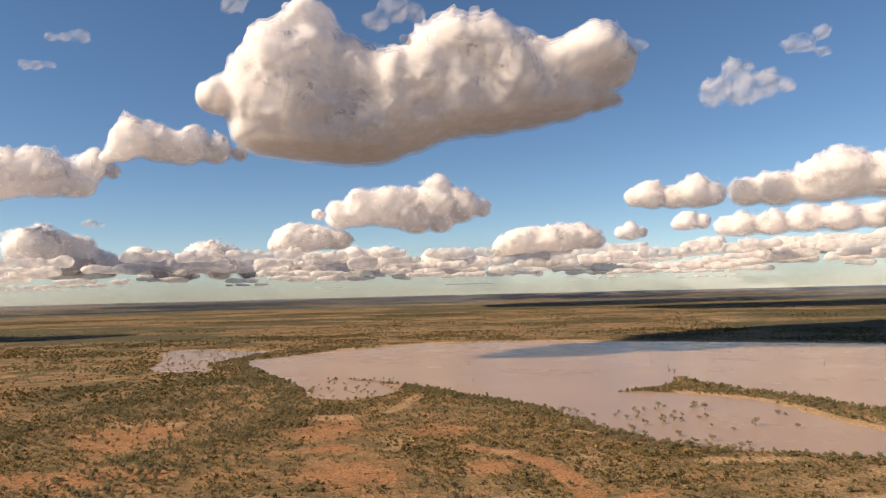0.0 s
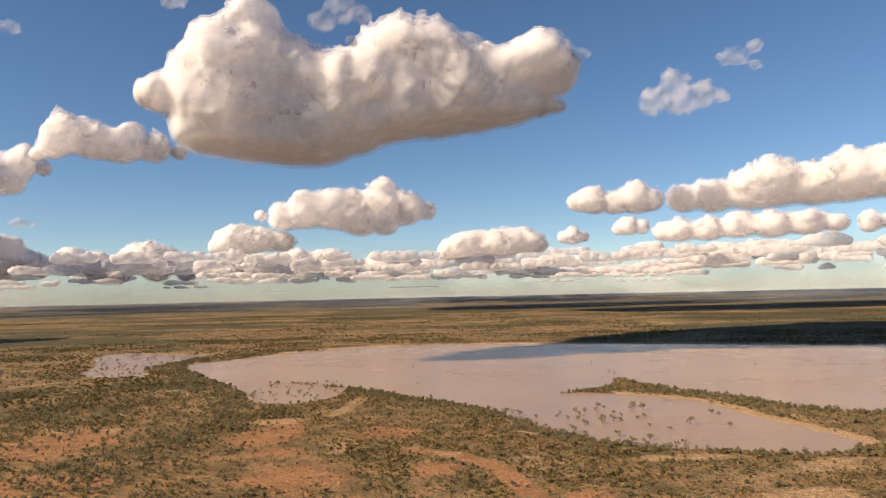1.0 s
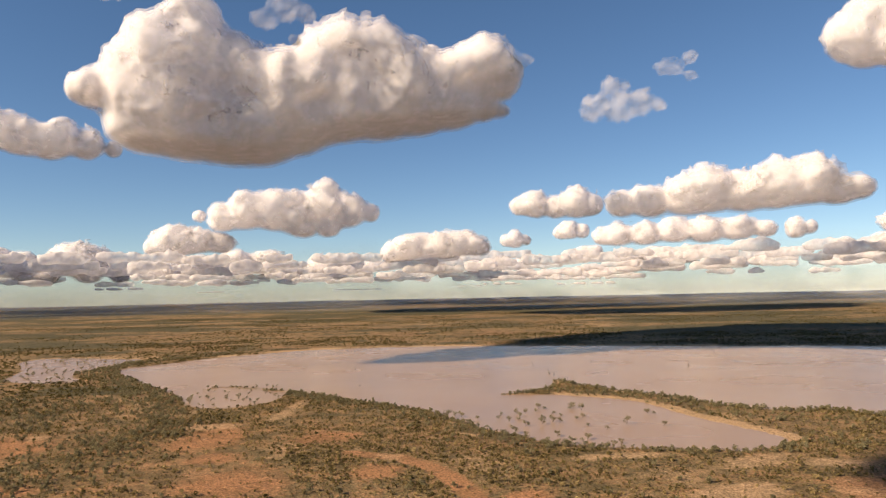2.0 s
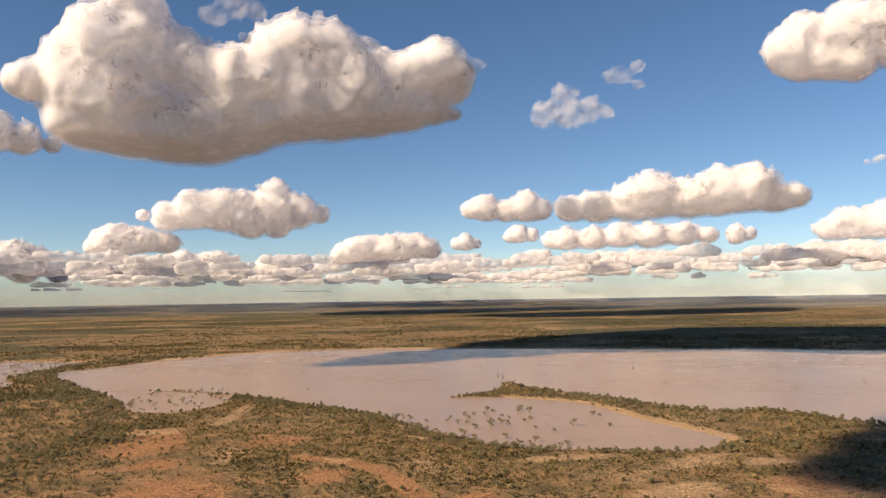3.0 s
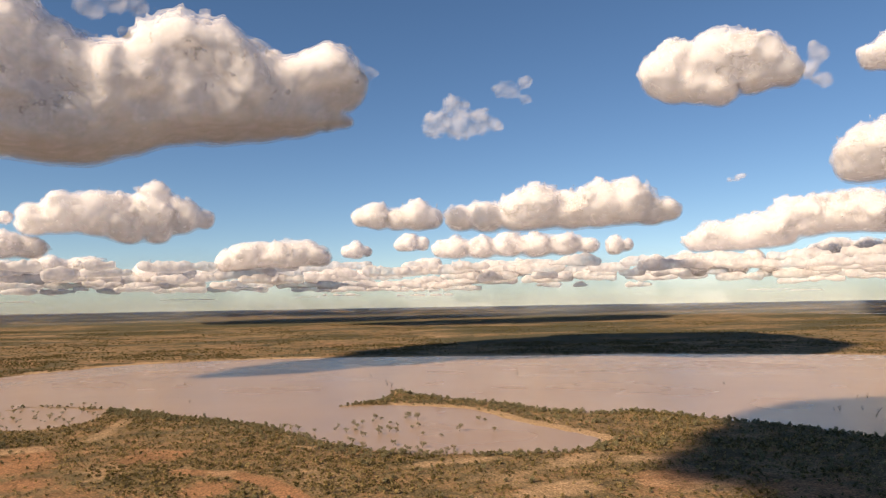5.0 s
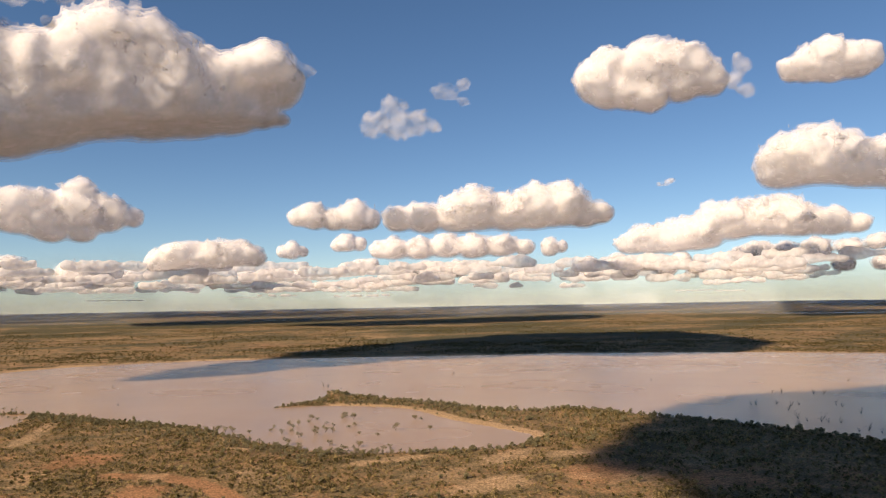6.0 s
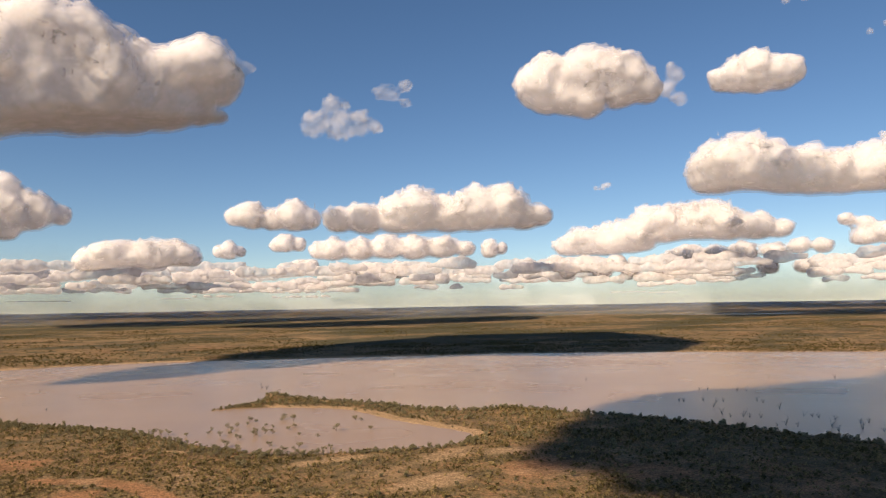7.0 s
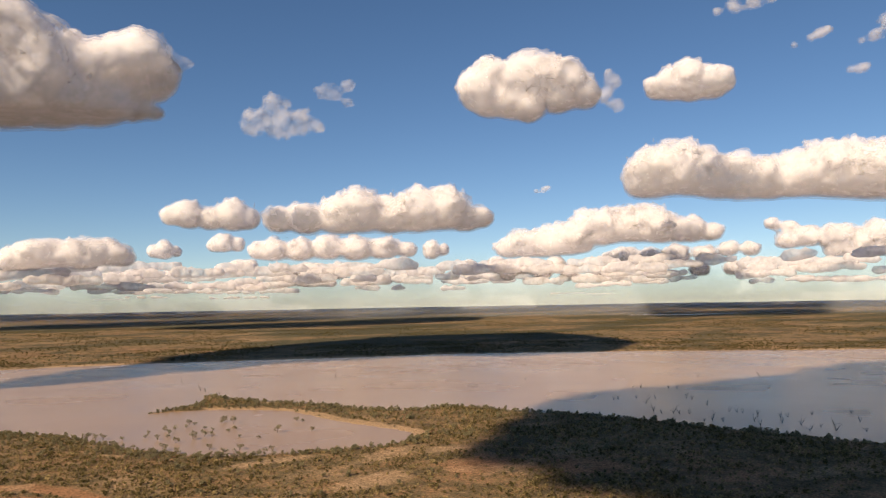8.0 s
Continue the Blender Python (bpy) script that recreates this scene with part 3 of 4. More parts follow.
cloud("low grey-white cumulus bank", 4560, [(62.4, 5.6, 0.46), (63.5, 5.3, 0.41), (63.3, 4.2, 0.7), (64.6, 4.6, 0.7), (66.4, 4.5, 0.85), (67.7, 4.2, 0.71), (69.1, 4.6, 0.78), (70.4, 4.6, 0.77), (66.3, 3.3, 0.52), (67.7, 3.3, 0.6), (69.0, 3.4, 0.67), (70.3, 3.3, 0.62)], fine=3.7, wide=1.35, rough=0.42)
cloud("row of small white cumulus puffs near the horizon", 4100, [(39.0, 3.1, 0.6), (41.3, 3.2, 0.6), (43.6, 3.1, 0.64), (46.1, 3.2, 0.59), (42.2, 2.3, 0.51), (45.0, 2.4, 0.59), (47.2, 2.5, 0.59), (49.5, 2.5, 0.45)], fine=3.7, wide=1.35, rough=0.42)
cloud("row of small white cumulus puffs near the horizon", 4700, [(57.1, 2.4, 0.56), (59.5, 2.4, 0.55), (61.8, 2.6, 0.54), (64.1, 2.5, 0.49)], fine=3.7, wide=1.5, rough=0.42)
cloud("white cumulus cloud standing alone in blue sky", 2570, [(39.7, 17.3, 1.23), (41.1, 18.1, 1.57), (43.3, 18.2, 1.47), (45.4, 18.0, 1.64), (47.5, 17.5, 1.64), (42.6, 16.4, 1.41), (44.3, 15.6, 1.24), (40.8, 15.9, 0.98), (49.0, 16.5, 1.12), (46.8, 16.1, 0.96)], fine=3.9, rough=0.38, deep=1.8)
cloud("ragged white wisps beside a cumulus cloud", 2770, [(51.1, 17.4, 0.64), (50.5, 16.4, 0.6), (51.5, 15.5, 0.6), (50.9, 18.0, 0.38)], SHRED, rough=0.55, wide=1.15)
cloud("small white lens-shaped cumulus cloud", 2830, [(54.4, 16.5, 0.8), (55.6, 16.7, 1.13), (57.1, 16.9, 1.32), (58.8, 16.4, 1.15), (59.8, 16.6, 0.69), (57.1, 15.9, 0.75)], fine=3.9, rough=0.38, deep=1.8)
cloud("thin ragged grey-white cloud shred", 3870, [(22.0, 14.8, 1.04), (23.2, 16.2, 0.73), (24.0, 14.5, 1.05), (25.3, 14.8, 0.97), (26.7, 14.5, 0.53), (24.2, 16.1, 0.43), (21.2, 14.1, 0.52)], SHRED, rough=0.55, wide=1.15)
cloud("faint grey cloud wisp", 3400, [(27.4, 17.2, 0.61), (28.1, 17.0, 0.48), (29.2, 17.7, 0.52), (29.2, 16.4, 0.4)], FAINT, rough=0.55, wide=1.3)
cloud("ragged wisp at the edge of a huge cumulus", 2730, [(15.4, 18.5, 0.7), (16.4, 18.7, 0.4)], FAINT, rough=0.6, wide=1.3)
cloud("faint ragged cloud wisp above a larger cloud", 2440, [(-3.5, 22.5, 0.99), (-1.8, 22.0, 0.67), (-5.2, 21.6, 0.75), (-2.6, 20.2, 0.42)], FAINT, rough=0.55, wide=1.3)
cloud("faint flat cloud wisp", 3400, [(-31.0, 16.5, 0.38), (-30.2, 16.6, 0.38), (-29.4, 16.7, 0.31)], FAINT, rough=0.55, wide=1.3)
cloud("faint flat cloud wisp", 3400, [(-29.4, 18.6, 0.34), (-28.5, 18.7, 0.34), (-27.5, 18.9, 0.5)], FAINT, rough=0.55, wide=1.3)
cloud("thin white cloud wisp", 3680, [(59.3, 21.4, 0.39), (60.5, 21.6, 0.5), (61.9, 21.7, 0.5), (63.2, 21.8, 0.45)], SHRED, rough=0.55, wide=1.15)
cloud("thin white cloud wisp", 2500, [(66.3, 18.8, 0.42), (65.7, 18.6, 0.3), (64.6, 18.3, 0.27), (66.8, 19.0, 0.34)], SHRED, rough=0.55, wide=1.15)
cloud("thin white cloud wisp", 2670, [(68.9, 17.8, 0.3), (69.7, 18.0, 0.48), (70.6, 18.8, 0.58)], SHRED, rough=0.55, wide=1.15)
cloud("thin white cloud wisp", 2300, [(68.2, 16.0, 0.34), (68.9, 16.0, 0.41)], SHRED, rough=0.55, wide=1.15)
cloud("tiny flat white cloud shred", 4120, [(45.3, 9.2, 0.32), (44.7, 9.1, 0.23), (45.7, 9.3, 0.27)], SHRED, rough=0.55, wide=1.15)
cloud("faint ragged cloud wisp", 3400, [(-16.7, 22.2, 0.6), (-16.1, 22.5, 0.48)], FAINT, rough=0.55, wide=1.3)


def distant_clouds():
    """Rows of small flat clouds that crowd towards the horizon."""
    g = np.random.default_rng(8)
    vs, fs, base = [], [], 0
    for row, (el, size, many) in enumerate([(3.2, 0.5, 26), (2.7, 0.5, 40), (2.2, 0.44, 56), (1.8, 0.36, 74), (1.42, 0.28, 92), (1.12, 0.2, 34), (0.9, 0.15, 30), (0.7, 0.11, 30)]):
        for n in range(many):
            az = -42 + 128 * (n + g.uniform(0.1, 0.9)) / many
            width = g.integers(3, 9) if el > 1.3 else g.integers(12, 34)
            puffs = np.stack([az + size * (1.35 if el > 1.3 else 1.6) * (np.arange(width) - width / 2), el + g.uniform(-0.12, 0.12) + g.uniform(-0.1, 0.25, width) * size,
                              size * g.uniform(0.5, 1.0, width)], 1)
            tries = []
            for away in g.uniform(3700, 4500, 12):
                c = EYE_LEVEL + bearing(puffs[:, 0], puffs[:, 1]) * away
                tries.append((max(in_the_way(p, r) for p, r in zip(c, np.radians(puffs[:, 2]) * away)), away))
            shade, away = min(tries)
            if shade > 0.5:
                continue
            c = EYE_LEVEL + bearing(puffs[:, 0], puffs[:, 1]) * away
            PUFFS.append(np.c_[c, np.radians(puffs[:, 2]) * away])
            for v, f, _ in vapour(c, np.radians(puffs[:, 2]) * away, 3.0 / 1239 * away, 900 + 60 * row + n, (0.0,), 0.5, 1.5, 0.7, True, 3):
                vs.append(v), fs.append(f + base)
                base += len(v)
    mesh = quick_mesh("distant_clouds", np.concatenate(vs), np.concatenate(fs))
    mesh.materials.append(CLOUD_FAR)
    return tagged(new("distant_clouds", mesh), "rows of small white clouds low over the horizon", "clouds", kind="stuff")


distant_clouds()


def painted_haze_ring(away, top, seed, mat):
    """A ring of see-through walls, tinted to imitate distance haze; it fades out upwards."""
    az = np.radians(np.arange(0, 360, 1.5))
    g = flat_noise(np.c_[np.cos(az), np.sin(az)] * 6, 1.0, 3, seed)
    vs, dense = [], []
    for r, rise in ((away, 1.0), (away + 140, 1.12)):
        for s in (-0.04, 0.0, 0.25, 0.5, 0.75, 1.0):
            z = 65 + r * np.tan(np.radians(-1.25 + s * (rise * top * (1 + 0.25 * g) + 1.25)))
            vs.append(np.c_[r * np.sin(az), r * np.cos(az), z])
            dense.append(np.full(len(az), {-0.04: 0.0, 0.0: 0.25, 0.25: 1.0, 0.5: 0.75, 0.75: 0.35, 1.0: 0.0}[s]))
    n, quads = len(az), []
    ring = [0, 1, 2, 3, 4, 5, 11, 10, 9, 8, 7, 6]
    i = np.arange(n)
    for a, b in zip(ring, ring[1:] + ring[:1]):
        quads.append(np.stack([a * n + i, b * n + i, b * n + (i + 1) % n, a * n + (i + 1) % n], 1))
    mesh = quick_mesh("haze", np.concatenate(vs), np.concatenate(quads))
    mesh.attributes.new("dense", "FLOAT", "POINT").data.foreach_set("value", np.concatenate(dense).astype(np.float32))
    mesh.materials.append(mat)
    return tagged(new("haze", mesh), "ring of tinted see-through walls imitating haze over the far plain", "haze", kind="stuff")


painted_haze_ring(3000, 1.8, 5, PAINTED_HAZE)
painted_haze_ring(4560, 3.6, 6, PAINTED_SKY_HAZE)


def shading_cloud(puffs, high):
    """An unseen cloud added out towards the sun to cast a shadow on the land: puffs as x, y and radius of the shadow in
    metres.
    """
    CLOUD_NUMBER[0] += 1
    p = np.array(puffs, float)
    off = SUN_WAY * (high / SUN_WAY.z)
    c = np.c_[p[:, :2], np.zeros(len(p))] + np.array(off)
    mid = c.mean(0)
    skins = vapour(c, p[:, 2], p[:, 2].max() / 4.5, 500 + CLOUD_NUMBER[0], (0.05, -0.08), 0.35, 1.0, 1.0, False)
    return cloud_body(skins, (CLOUD_CORE, CLOUD_VEIL), mid, "unseen cloud added out of view to shade the land")


def filled(outline, r, seed):
    """Puffs that fill the outline of a shadow: x, y and radius."""
    g = np.random.default_rng(seed)
    line = np.array(outline, float)
    (x0, y0), (x1, y1) = line.min(0), line.max(0)
    xx, yy = np.meshgrid(np.arange(x0, x1, r), np.arange(y0, y1, r))
    p = np.c_[xx.ravel(), yy.ravel()] + g.uniform(-0.25, 0.25, (xx.size, 2)) * r
    d = to_line(p, line, True)
    keep = within_outline(p, line) & (d > 0.3 * r)
    return np.c_[p[keep], np.minimum(d[keep] + 0.12 * r, r * g.uniform(0.85, 1.15, keep.sum()))]


# shade casters added off screen; their heights keep them out of the camera's view
shading_cloud(filled([(190, 212), (212, 236), (252, 268), (288, 290), (330, 324), (386, 316), (440, 304), (505, 300), (560, 280), (650, 306), (740, 270), (800, 120),
                      (780, -140), (560, -190), (330, -160), (262, 20), (216, 128), (194, 165), (181, 194)], 44, 1), 750)
shading_cloud(filled([(50, 725), (76, 696), (115, 686), (180, 712), (245, 712), (330, 770), (460, 745), (590, 690), (720, 600), (840, 655), (925, 668), (960, 800), (1050, 940),
                      (1035, 1035), (975, 1105), (870, 1155), (760, 1200), (640, 1150), (545, 1128), (445, 1100), (320, 985), (215, 870), (150, 850)], 62, 2), 820)
shading_cloud([(-900, 1230, 130), (-740, 1260, 100), (-1060, 1200, 140)], 1100)
shading_cloud(filled([(560, 2420), (640, 2330), (900, 2080), (1310, 2050), (1690, 2080), (1900, 2260), (1700, 2480), (1350, 2540), (1000, 2560), (760, 2500)], 110, 3), 2600)
shading_cloud([(2600, 1700, 200), (2900, 1500, 220)], 2800)
shading_cloud([(-1850, 2900, 110), (-1600, 3050, 120), (-1300, 3190, 120), (-1000, 3300, 120), (-720, 3370, 100)], 1800)
# ---- plants ----
def part(name, verts, faces, mat, parent, label="", smooth=False):
    """A mesh object under a thing."""
    mesh = quick_mesh(name, verts, faces, smooth=smooth)
    mesh.materials.append(mat)
    ob = new(name, mesh)
    ob.parent = parent
    if label:
        ob["label"] = label
    return ob


def tube(points, radii, sides=5):
    """A tapered limb along points."""
    p, out = np.array(points, float), []
    for i, (c, r) in enumerate(zip(p, radii)):
        way = p[min(i + 1, len(p) - 1)] - p[max(i - 1, 0)]
        way /= np.linalg.norm(way)
        u = np.cross(way, (0.31, 0.95, 0.1))
        u /= np.linalg.norm(u)
        w = np.cross(way, u)
        a = np.arange(sides) * 2 * np.pi / sides
        out.append(c + r * (np.cos(a)[:, None] * u + np.sin(a)[:, None] * w))
    v = np.concatenate(out)
    f = [[i * sides + j, i * sides + (j + 1) % sides, (i + 1) * sides + (j + 1) % sides, (i + 1) * sides + j] for i in range(len(p) - 1) for j in range(sides)]
    return v, np.array(f)


def joined(pieces):
    vs, fs, n = [], [], 0
    for v, f in pieces:
        vs.append(v), fs.append(f + n)
        n += len(v)
    return np.concatenate(vs), np.concatenate(fs)


def leaves(g, centre, radius, many, size):
    """Leaf sprays scattered through an egg-shaped clump, denser near its skin."""
    way = g.normal(size=(many, 3))
    way /= np.linalg.norm(way, axis=1)[:, None]
    at = np.array(centre) + way * np.array(radius) * (g.uniform(0.35, 1.0, (many, 1)) ** 0.5)
    a = g.normal(size=(many, 3))
    a /= np.linalg.norm(a, axis=1)[:, None]
    b = np.cross(a, g.normal(size=(many, 3)))
    b /= np.linalg.norm(b, axis=1)[:, None]
    s = size * g.uniform(0.6, 1.3, (many, 1))
    v = np.stack([at + a * s, at - a * s * 0.5 + b * s * 0.8, at - a * s * 0.6 - b * s * 0.7], 1).reshape(-1, 3)
    return v, np.arange(many * 3).reshape(-1, 3)


def limbs(g, tall, spread, many, thick):
    """Trunk that forks low into rising limbs: tubes, and the tips of the limbs."""
    fork = tall * g.uniform(0.1, 0.2)
    lean = g.normal(size=2) * 0.06 * tall
    top = np.array((lean[0], lean[1], fork))
    tubes, tips = [tube([(0, 0, -0.6), (lean[0] * 0.4, lean[1] * 0.4, fork * 0.5), top], [thick, thick * 0.85, thick * 0.75])], []
    for i in range(many):
        a = 2 * np.pi * (i + g.uniform(-0.3, 0.3)) / many
        out = spread * g.uniform(0.55, 1.0)
        tip = np.array((out * np.cos(a), out * np.sin(a), tall * g.uniform(0.42, 0.9)))
        bend = top + (tip - top) * 0.5 + (0, 0, tall * 0.05) + g.normal(size=3) * 0.05 * tall
        tubes.append(tube([top - (0, 0, 0.1), bend, tip], [thick * 0.6, thick * 0.4, thick * 0.15], 4))
        tips.append(tip)
    return tubes, tips


def gum_tree(seed, tall, spread, many, label):
    g = np.random.default_rng(seed)
    tree = tagged(new("gum_tree"), label, "tree", "gum trees round the lake")
    tubes, tips = limbs(g, tall, spread, many, 0.03 * tall)
    part("trunk", *joined(tubes), BARK, tree, "grey forked trunk", True)
    crown = [leaves(g, t, (spread * 0.48, spread * 0.48, tall * 0.2), 52, 0.052 * tall) for t in tips]
    crown.append(leaves(g, (0, 0, tall * 0.7), (spread * 0.6, spread * 0.6, tall * 0.2), 60, 0.055 * tall))
    part("crown", *joined(crown), GUM, tree, "thin olive-green crown")
    return tree


def dead_tree(seed, tall):
    g = np.random.default_rng(seed)
    tree = tagged(new("dead_tree"), "bare drowned tree with dark forked branches in the water", "dead tree", "drowned trees in the lake")
    tubes, tips = limbs(g, tall, tall * 0.3, 4, 0.045 * tall)
    part("trunk", *tubes[0], DEADWOOD, tree, smooth=True)
    for t, tip in zip(tubes[1:], tips):
        twig = tube([tip * 0.72 + (0, 0, 0.28 * tall * 0.6), tip + g.normal(size=3) * 0.18 * tall, tip + g.normal(size=3) * 0.22 * tall + (0, 0, 0.1 * tall)], [0.05, 0.04, 0.02], 4)
        part("branch", *joined([t, twig]), DEADWOOD, tree, smooth=True)
    return tree


def standing(xy):
    """Heights at which plants stand: on the land, or on the lake bed."""
    return land_height(np.atleast_2d(np.array(xy, float)))


GUMS = [gum_tree(1, 4.6, 1.9, 5, "bushy olive gum tree with a forked grey trunk"), gum_tree(2, 5.2, 1.7, 4, "tall thin-crowned olive gum tree"),
        gum_tree(3, 3.6, 1.7, 5, "low spreading olive gum tree"), gum_tree(4, 4.2, 1.5, 4, "rounded olive gum tree with a forked trunk")]
DEAD = [dead_tree(11, 4.6), dead_tree(12, 3.6), dead_tree(13, 5.4)]
BAY_TREES = [(90, 372), (99, 375), (104, 374), (115, 386), (118, 385), (118, 368), (119, 359), (133, 383), (110, 345), (103, 340), (94, 337), (129, 353), (123, 330),
             (129, 320), (143, 330), (166, 356), (159, 322), (108, 297), (102, 293), (122, 288), (101, 310), (75, 363), (124, 349), (111, 378), (95, 355), (89, 352),
             (68, 372), (65, 375), (131, 380), (135, 385), (107, 351), (113, 342), (168, 352), (86, 362), (98, 364)]
DEAD_TREES = [(363, 291), (365, 289), (379, 285), (379, 275), (361, 263), (386, 275), (399, 256), (382, 234), (339, 242), (337, 235), (343, 230), (344, 228), (347, 223),
              (370, 212), (370, 208), (372, 205), (337, 196), (340, 177), (370, 182), (376, 181), (353, 172), (393, 176), (358, 155), (367, 153), (353, 145), (413, 164),
              (387, 149), (361, 135), (344, 153), (356, 163), (332, 204), (336, 201)]
FAR_DEAD = [(729, 310), (806, 342), (737, 302), (769, 292), (766, 284), (837, 341), (723, 479), (461, 507), (407, 422), (437, 301), (442, 297), (423, 322), (423, 315),
            (172, 547), (173, 535), (21, 638), (20, 518), (520, 330), (600, 420), (560, 300), (640, 340), (300, 560), (180, 620), (166, 500), (169, 494)]
# tree belts: line, half width in metres, trees to the square metre
NEAR_BELTS = [(np.array([(-28, 495), (-10, 483), (2, 465), (17, 441), (30, 422), (43, 405), (53, 388), (57, 370), (66, 347), (72, 332), (80, 314), (88, 297)], float), 15, 0.055),
              (np.array([(90, 294), (101, 286), (116, 278), (132, 271), (148, 265), (163, 259), (180, 259), (192, 268)], float), 4, 0.08),
              (np.array([(-212, 740), (-200, 686), (-178, 635), (-152, 582), (-128, 540), (-112, 500), (-104, 460), (-92, 410), (-82, 365)], float), 16, 0.045),
              (np.array([(-236, 668), (-232, 700), (-222, 730), (-214, 770), (-206, 800), (-180, 815), (-150, 842), (-110, 870), (-60, 902)], float), 9, 0.07)]
FAR_BELTS = [(np.array([(-60, 900), (-30, 916), (40, 924), (94, 922), (150, 907), (217, 882), (288, 852), (345, 826), (405, 790), (480, 762), (552, 732), (598, 694), (660, 650), (727, 593),
                        (783, 538), (875, 441), (958, 368)], float), 7, 0.03),
             (np.array([(110, 447), (124, 450), (142, 460), (160, 490), (168, 508), (169, 486), (175, 466), (183, 444), (197, 424), (206, 400), (214, 376), (223, 354), (241, 341), (262, 342)], float), 4, 0.09),
             (np.array([(262, 342), (269, 330), (275, 309), (281, 291), (293, 274), (300, 256), (305, 240), (310, 224), (312, 205), (316, 186), (321, 166), (325, 148), (330, 126)], float), 4, 0.1),
             (np.array([(150, 450), (180, 425), (198, 392), (206, 360), (216, 330), (240, 310), (262, 300), (280, 270)], float), 17, 0.018)]
SMALL_BELTS = [(np.array([(-125, 235), (-108, 300), (-96, 352)], float), 22, 0.045),
               (np.array([(-205, 300), (-165, 420), (-150, 520)], float), 34, 0.02),
               (np.array([(-96, 552), (-80, 540), (-58, 524), (-38, 508), (-24, 492)], float), 3, 0.2),
               (np.array([(-216, 290), (-213, 380), (-200, 450), (-215, 520)], float), 9, 0.04),
               (np.array([(-230, 640), (-300, 640), (-420, 700)], float), 18, 0.02),
               (np.array([(208, 262), (226, 222), (232, 190)], float), 10, 0.015)]


def scattered(g, area, many):
    (x0, x1), (y0, y1) = area
    return np.c_[g.uniform(x0, x1, many), g.uniform(y0, y1, many)]


def in_sector(xy, near, far):
    r, az = np.hypot(*xy.T), np.degrees(np.arctan2(xy[:, 0], xy[:, 1]))
    return (r > near) & (r < far) & (az > -40) & (az < 76)


def belt_trees():
    g = np.random.default_rng(5)
    spots = []
    for line, half, dense in NEAR_BELTS + FAR_BELTS + SMALL_BELTS:
        lo, hi = line.min(0) - 2 * half, line.max(0) + 2 * half
        p = scattered(g, ((lo[0], hi[0]), (lo[1], hi[1])), int((hi - lo).prod() * dense * 2.0))
        d = to_line(p, line)
        spots.append(p[g.random(len(p)) < np.exp(-((d / half) ** 2))])
    p = np.concatenate(spots)
    wild = scattered(g, ((-600, 800), (180, 1100)), 9000)
    wild = wild[in_sector(wild, 190, 1100) & (g.random(len(wild)) < 0.12 + 0.88 * soft(flat_noise(wild, 60.0, 3, 41), -0.3, 0.9))]
    wild = wild[(pan(wild, RED_PANS) < 0.4) & (pan(wild, SAND_PANS) < 0.4)]
    p = np.concatenate([p, wild])
    edge = shore(p)
    return p[(edge > 0.6) & ((edge > 18) | (np.hypot(*p.T) < 830))]


def stand(kind, places, g, low=0.75, high=1.2, label=""):
    """Copies of trees at places."""
    z = standing(places)
    for (x, y), h in zip(places, z):
        ob = kind[g.integers(len(kind))]
        s = g.uniform(low, high)
        made = copy_thing(ob, pose(x, y, max(h, -0.5), 0, 0, g.uniform(0, 360)) @ Matrix.Diagonal((s * g.uniform(0.9, 1.15), s * g.uniform(0.9, 1.15), s, 1)))
        tagged(made, label)


def joined_plants(name, shapes, places, sizes, mat, label, category):
    """One mesh of many plants: shapes are leaf meshes one metre in size."""
    g = np.random.default_rng(len(places))
    z = standing(places)
    pick = g.integers(len(shapes), size=len(places))
    vs, fs, n = [], [], 0
    for k, (sv, sf) in enumerate(shapes):
        m = pick == k
        a = g.uniform(0, 2 * np.pi, m.sum())
        c, s = np.cos(a)[:, None], np.sin(a)[:, None]
        w, h = sizes[m, 0][:, None], sizes[m, 1][:, None]
        v = np.stack([(sv[:, 0] * c - sv[:, 1] * s) * w + places[m, 0][:, None], (sv[:, 0] * s + sv[:, 1] * c) * w + places[m, 1][:, None],
                      sv[:, 2] * h + z[m][:, None]], -1).reshape(-1, 3)
        f = (sf[None] + len(sv) * np.arange(m.sum())[:, None, None]).reshape(-1, 3) + n
        vs.append(v), fs.append(f)
        n += len(v)
    mesh = quick_mesh(name, np.concatenate(vs), np.concatenate(fs), smooth=False)
    mesh.materials.append(mat)
    return tagged(new(name, mesh), label, category, kind="stuff")


def shrub_shape(seed, clumps, many, size):
    g = np.random.default_rng(seed)
    return joined([leaves(g, (*(g.uniform(-0.28, 0.28, 2)), g.uniform(0.3, 0.6)), (0.3, 0.3, 0.3), many, size) for _ in range(clumps)])


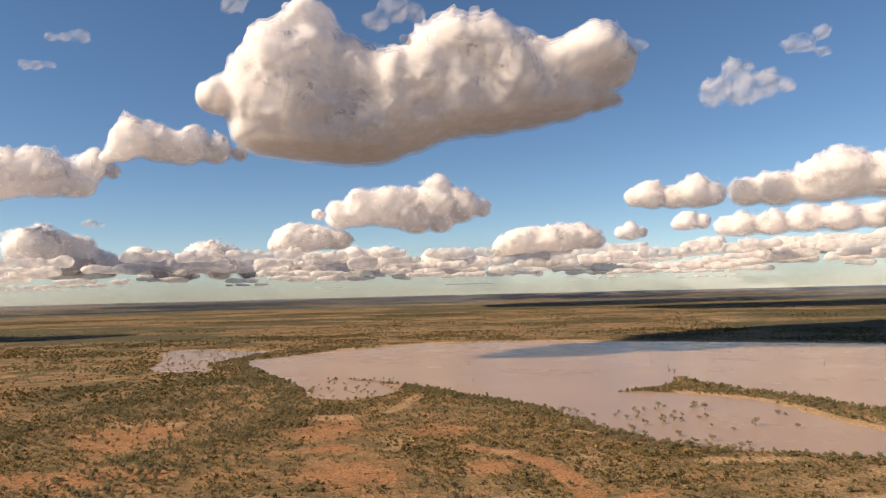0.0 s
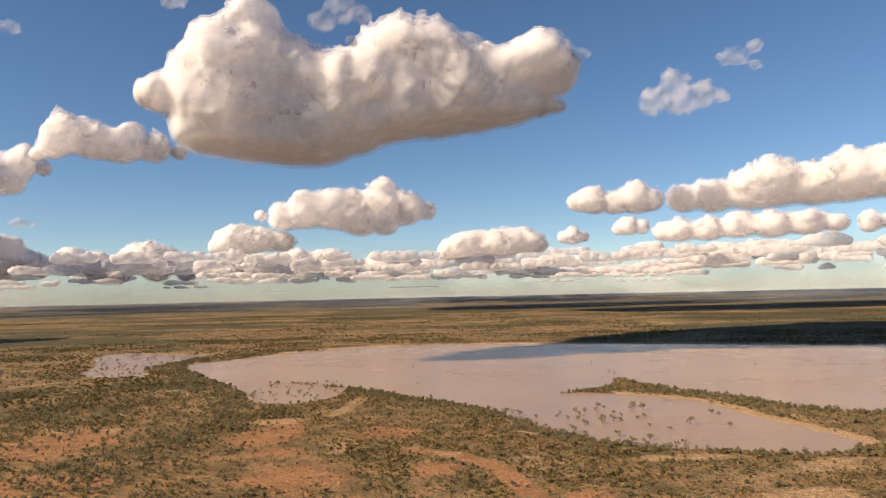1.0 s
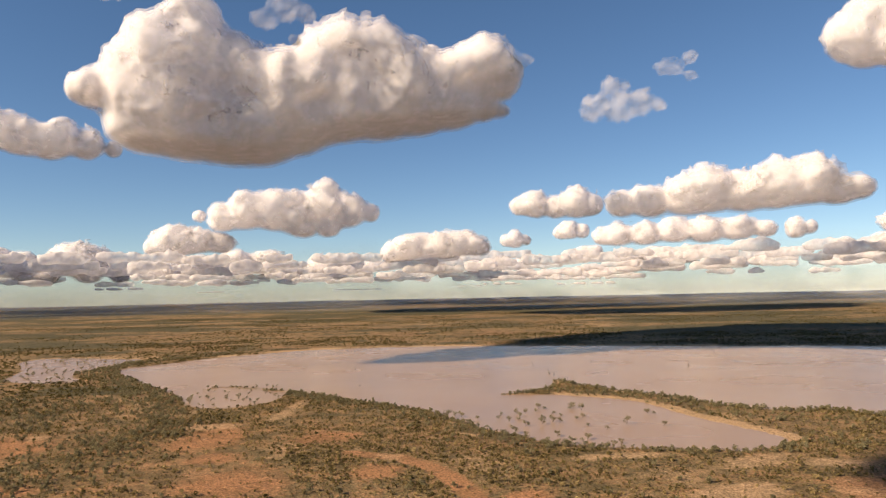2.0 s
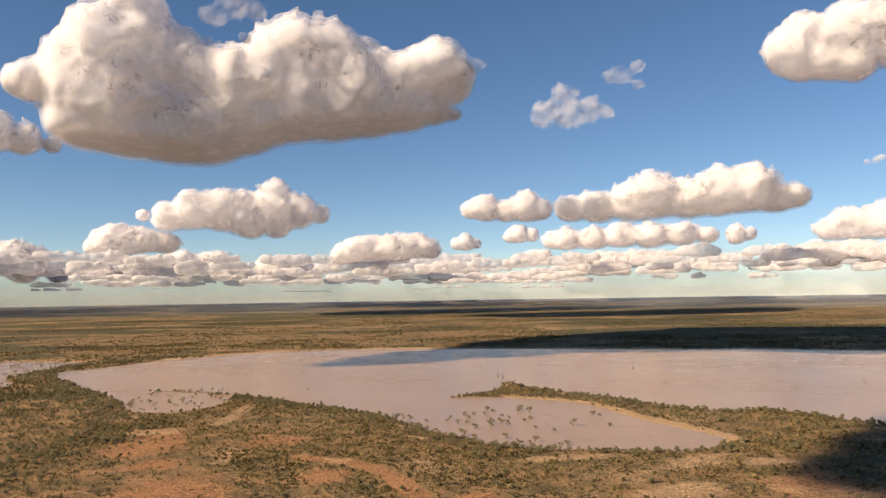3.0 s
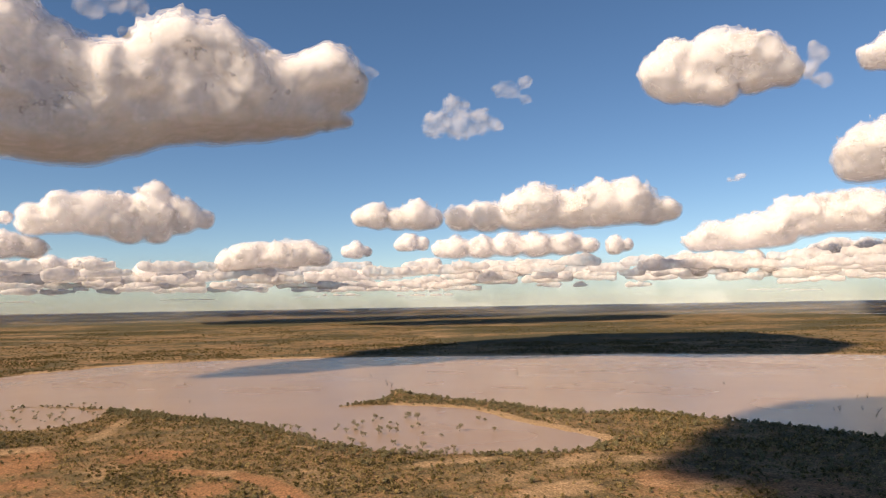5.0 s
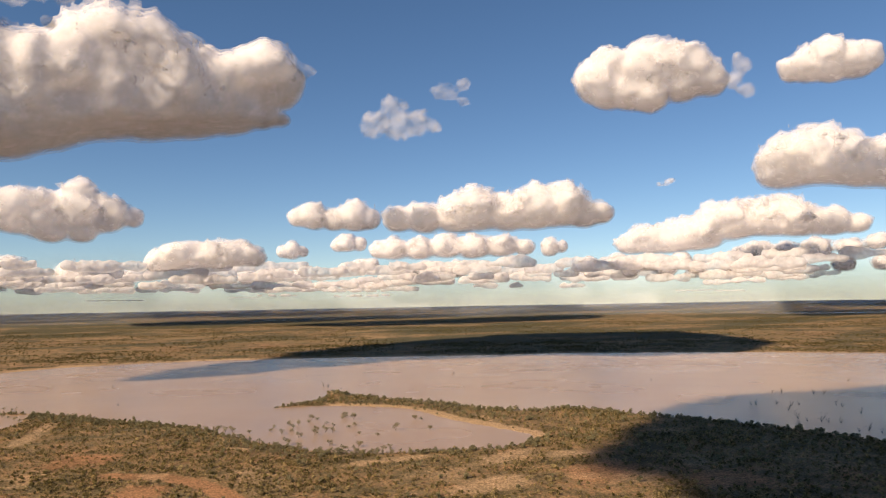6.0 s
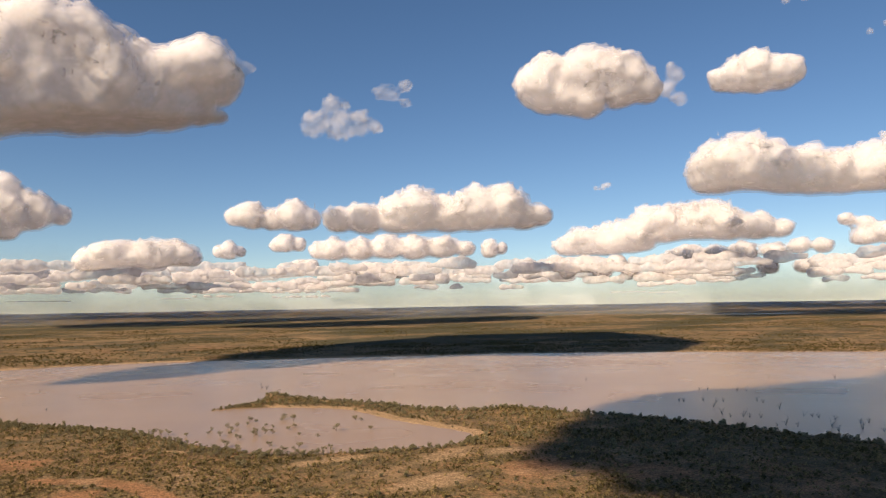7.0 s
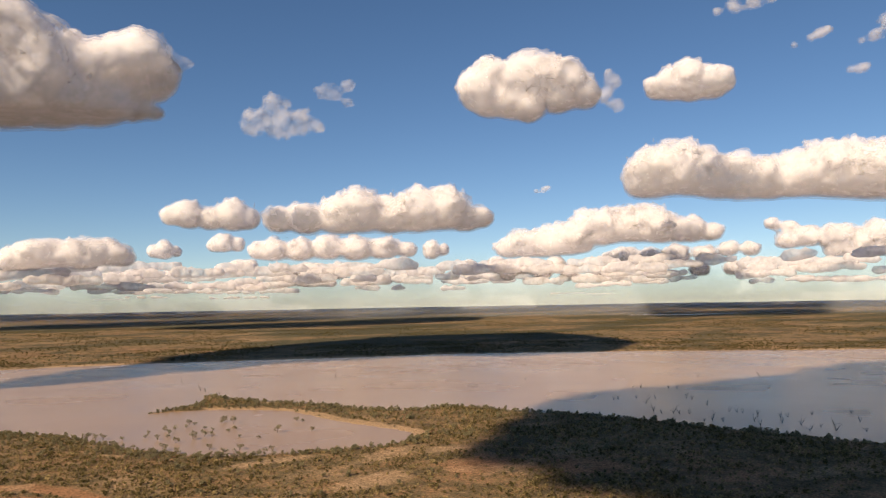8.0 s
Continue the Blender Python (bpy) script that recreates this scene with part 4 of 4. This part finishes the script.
def plant_all():
    g = np.random.default_rng(3)
    stand(GUMS, np.array(BAY_TREES, float), g, 0.5, 0.95, "olive gum tree standing in muddy flood water")
    stand(DEAD, np.array(DEAD_TREES, float), g, 0.65, 1.05)
    stand(DEAD, np.array(FAR_DEAD, float), g, 0.7, 1.1)
    # drowned bushes in the small inlet and the far pond
    inlet = scattered(g, ((-95, -28), (445, 545)), 420)
    inlet = inlet[shore(inlet) < -1][:45]
    stand(GUMS, inlet, g, 0.35, 0.75, "small olive bush standing in muddy flood water")
    pond = scattered(g, ((-340, -210), (625, 890)), 600)
    pond = pond[shore(pond) < -1][:95]
    stand(GUMS, pond, g, 0.4, 0.85, "olive gum tree standing in a flooded pond")
    trees = belt_trees()
    order = np.argsort(np.hypot(*(trees - (110, 330)).T))
    stand(GUMS, trees[order[:160]], g, 0.36, 0.64)
    rest = trees[order[160:]]
    def crown_shape(seed, clumps, many, size):
        q = np.random.default_rng(seed)
        return joined([leaves(q, (*q.uniform(-0.3, 0.3, 2), 0.3 + 0.5 * j / clumps), (0.27, 0.27, 0.22), many, size) for j in range(clumps)])

    close = np.hypot(*rest.T) < 500
    for pts, shapes in ((rest[close], [crown_shape(60 + i, 5, 26, 0.115) for i in range(5)]), (rest[~close], [crown_shape(70 + i, 4, 11, 0.2) for i in range(4)])):
        size = g.gamma(7.0, 0.27, (len(pts), 1)).clip(0.9, 3.4) * np.array((0.9, 0.95)) * g.uniform(0.85, 1.15, (len(pts), 2))
        joined_plants("scrub_trees", shapes, pts, size, GUM, "dense belts of olive-green gum trees and mulga", "trees")

    def wanted(p, seed, least=0.3, size=38.0):
        w = least + (1 - least) * soft(flat_noise(p, size, 4, seed), -0.3, 0.6)
        w *= (1 - 0.9 * pan(p, RED_PANS)) * (1 - 0.9 * pan(p, SAND_PANS)) * (to_line(p, ROAD) > 5)
        edge = shore(p)
        sandy = (p[:, 0] > 140) & (p[:, 0] < 205) & (p[:, 1] > 274) & (p[:, 1] < 450) & (edge < 8)
        return p[(g.random(len(p)) < w) & (edge > 0.5) & ~sandy]

    near = scattered(g, ((-330, 420), (90, 500)), 142000)
    near = wanted(near[in_sector(near, 190, 500)], 51)
    half = g.random(len(near)) < 0.5
    shapes = [shrub_shape(80 + i, 3, 6, 0.24) for i in range(5)]
    for pts, mat, name, label in ((near[half], SCRUB, "scrub", "low dark olive scrub bushes on the plain"), (near[~half], SALTBUSH, "saltbush", "low grey-olive saltbush tufts on the plain")):
        w = g.gamma(4.0, 0.26, len(pts)).clip(0.4, 2.6)
        joined_plants(name, shapes, pts, np.c_[w, w * g.uniform(0.55, 0.9, len(pts))], mat, label, "bushes")
    mid = scattered(g, ((-760, 1100), (150, 1180)), 100000)
    mid = wanted(mid[in_sector(mid, 500, 1180)], 52, 0.08, 70.0)
    w = g.uniform(1.0, 2.8, len(mid))
    joined_plants("scrub", [shrub_shape(90 + i, 2, 5, 0.36) for i in range(4)], mid, np.c_[w, w * 0.75], SCRUB, "low dark olive scrub bushes on the plain", "bushes")
    far = scattered(g, ((-1700, 2500), (200, 2600)), 90000)
    far = far[in_sector(far, 1180, 2600)]
    far = far[g.random(len(far)) < 0.05 + 0.95 * soft(flat_noise(far, 150.0, 4, 53), -0.15, 0.6)]
    w = g.uniform(1.4, 3.6, len(far))
    joined_plants("scrub", [shrub_shape(95 + i, 2, 4, 0.45) for i in range(3)], far, np.c_[w, w * 0.6], SCRUB, "low dark olive scrub bushes on the plain", "bushes")


plant_all()
# the trees from which the others were copied take their own places by the lake
for ob, (x, y) in zip(GUMS + DEAD, [(136, 374), (60, 368), (112, 300), (84, 322), (402, 262), (372, 196), (350, 185)]):
    ob.location = (x, y, max(float(standing((x, y))[0]), -0.5))
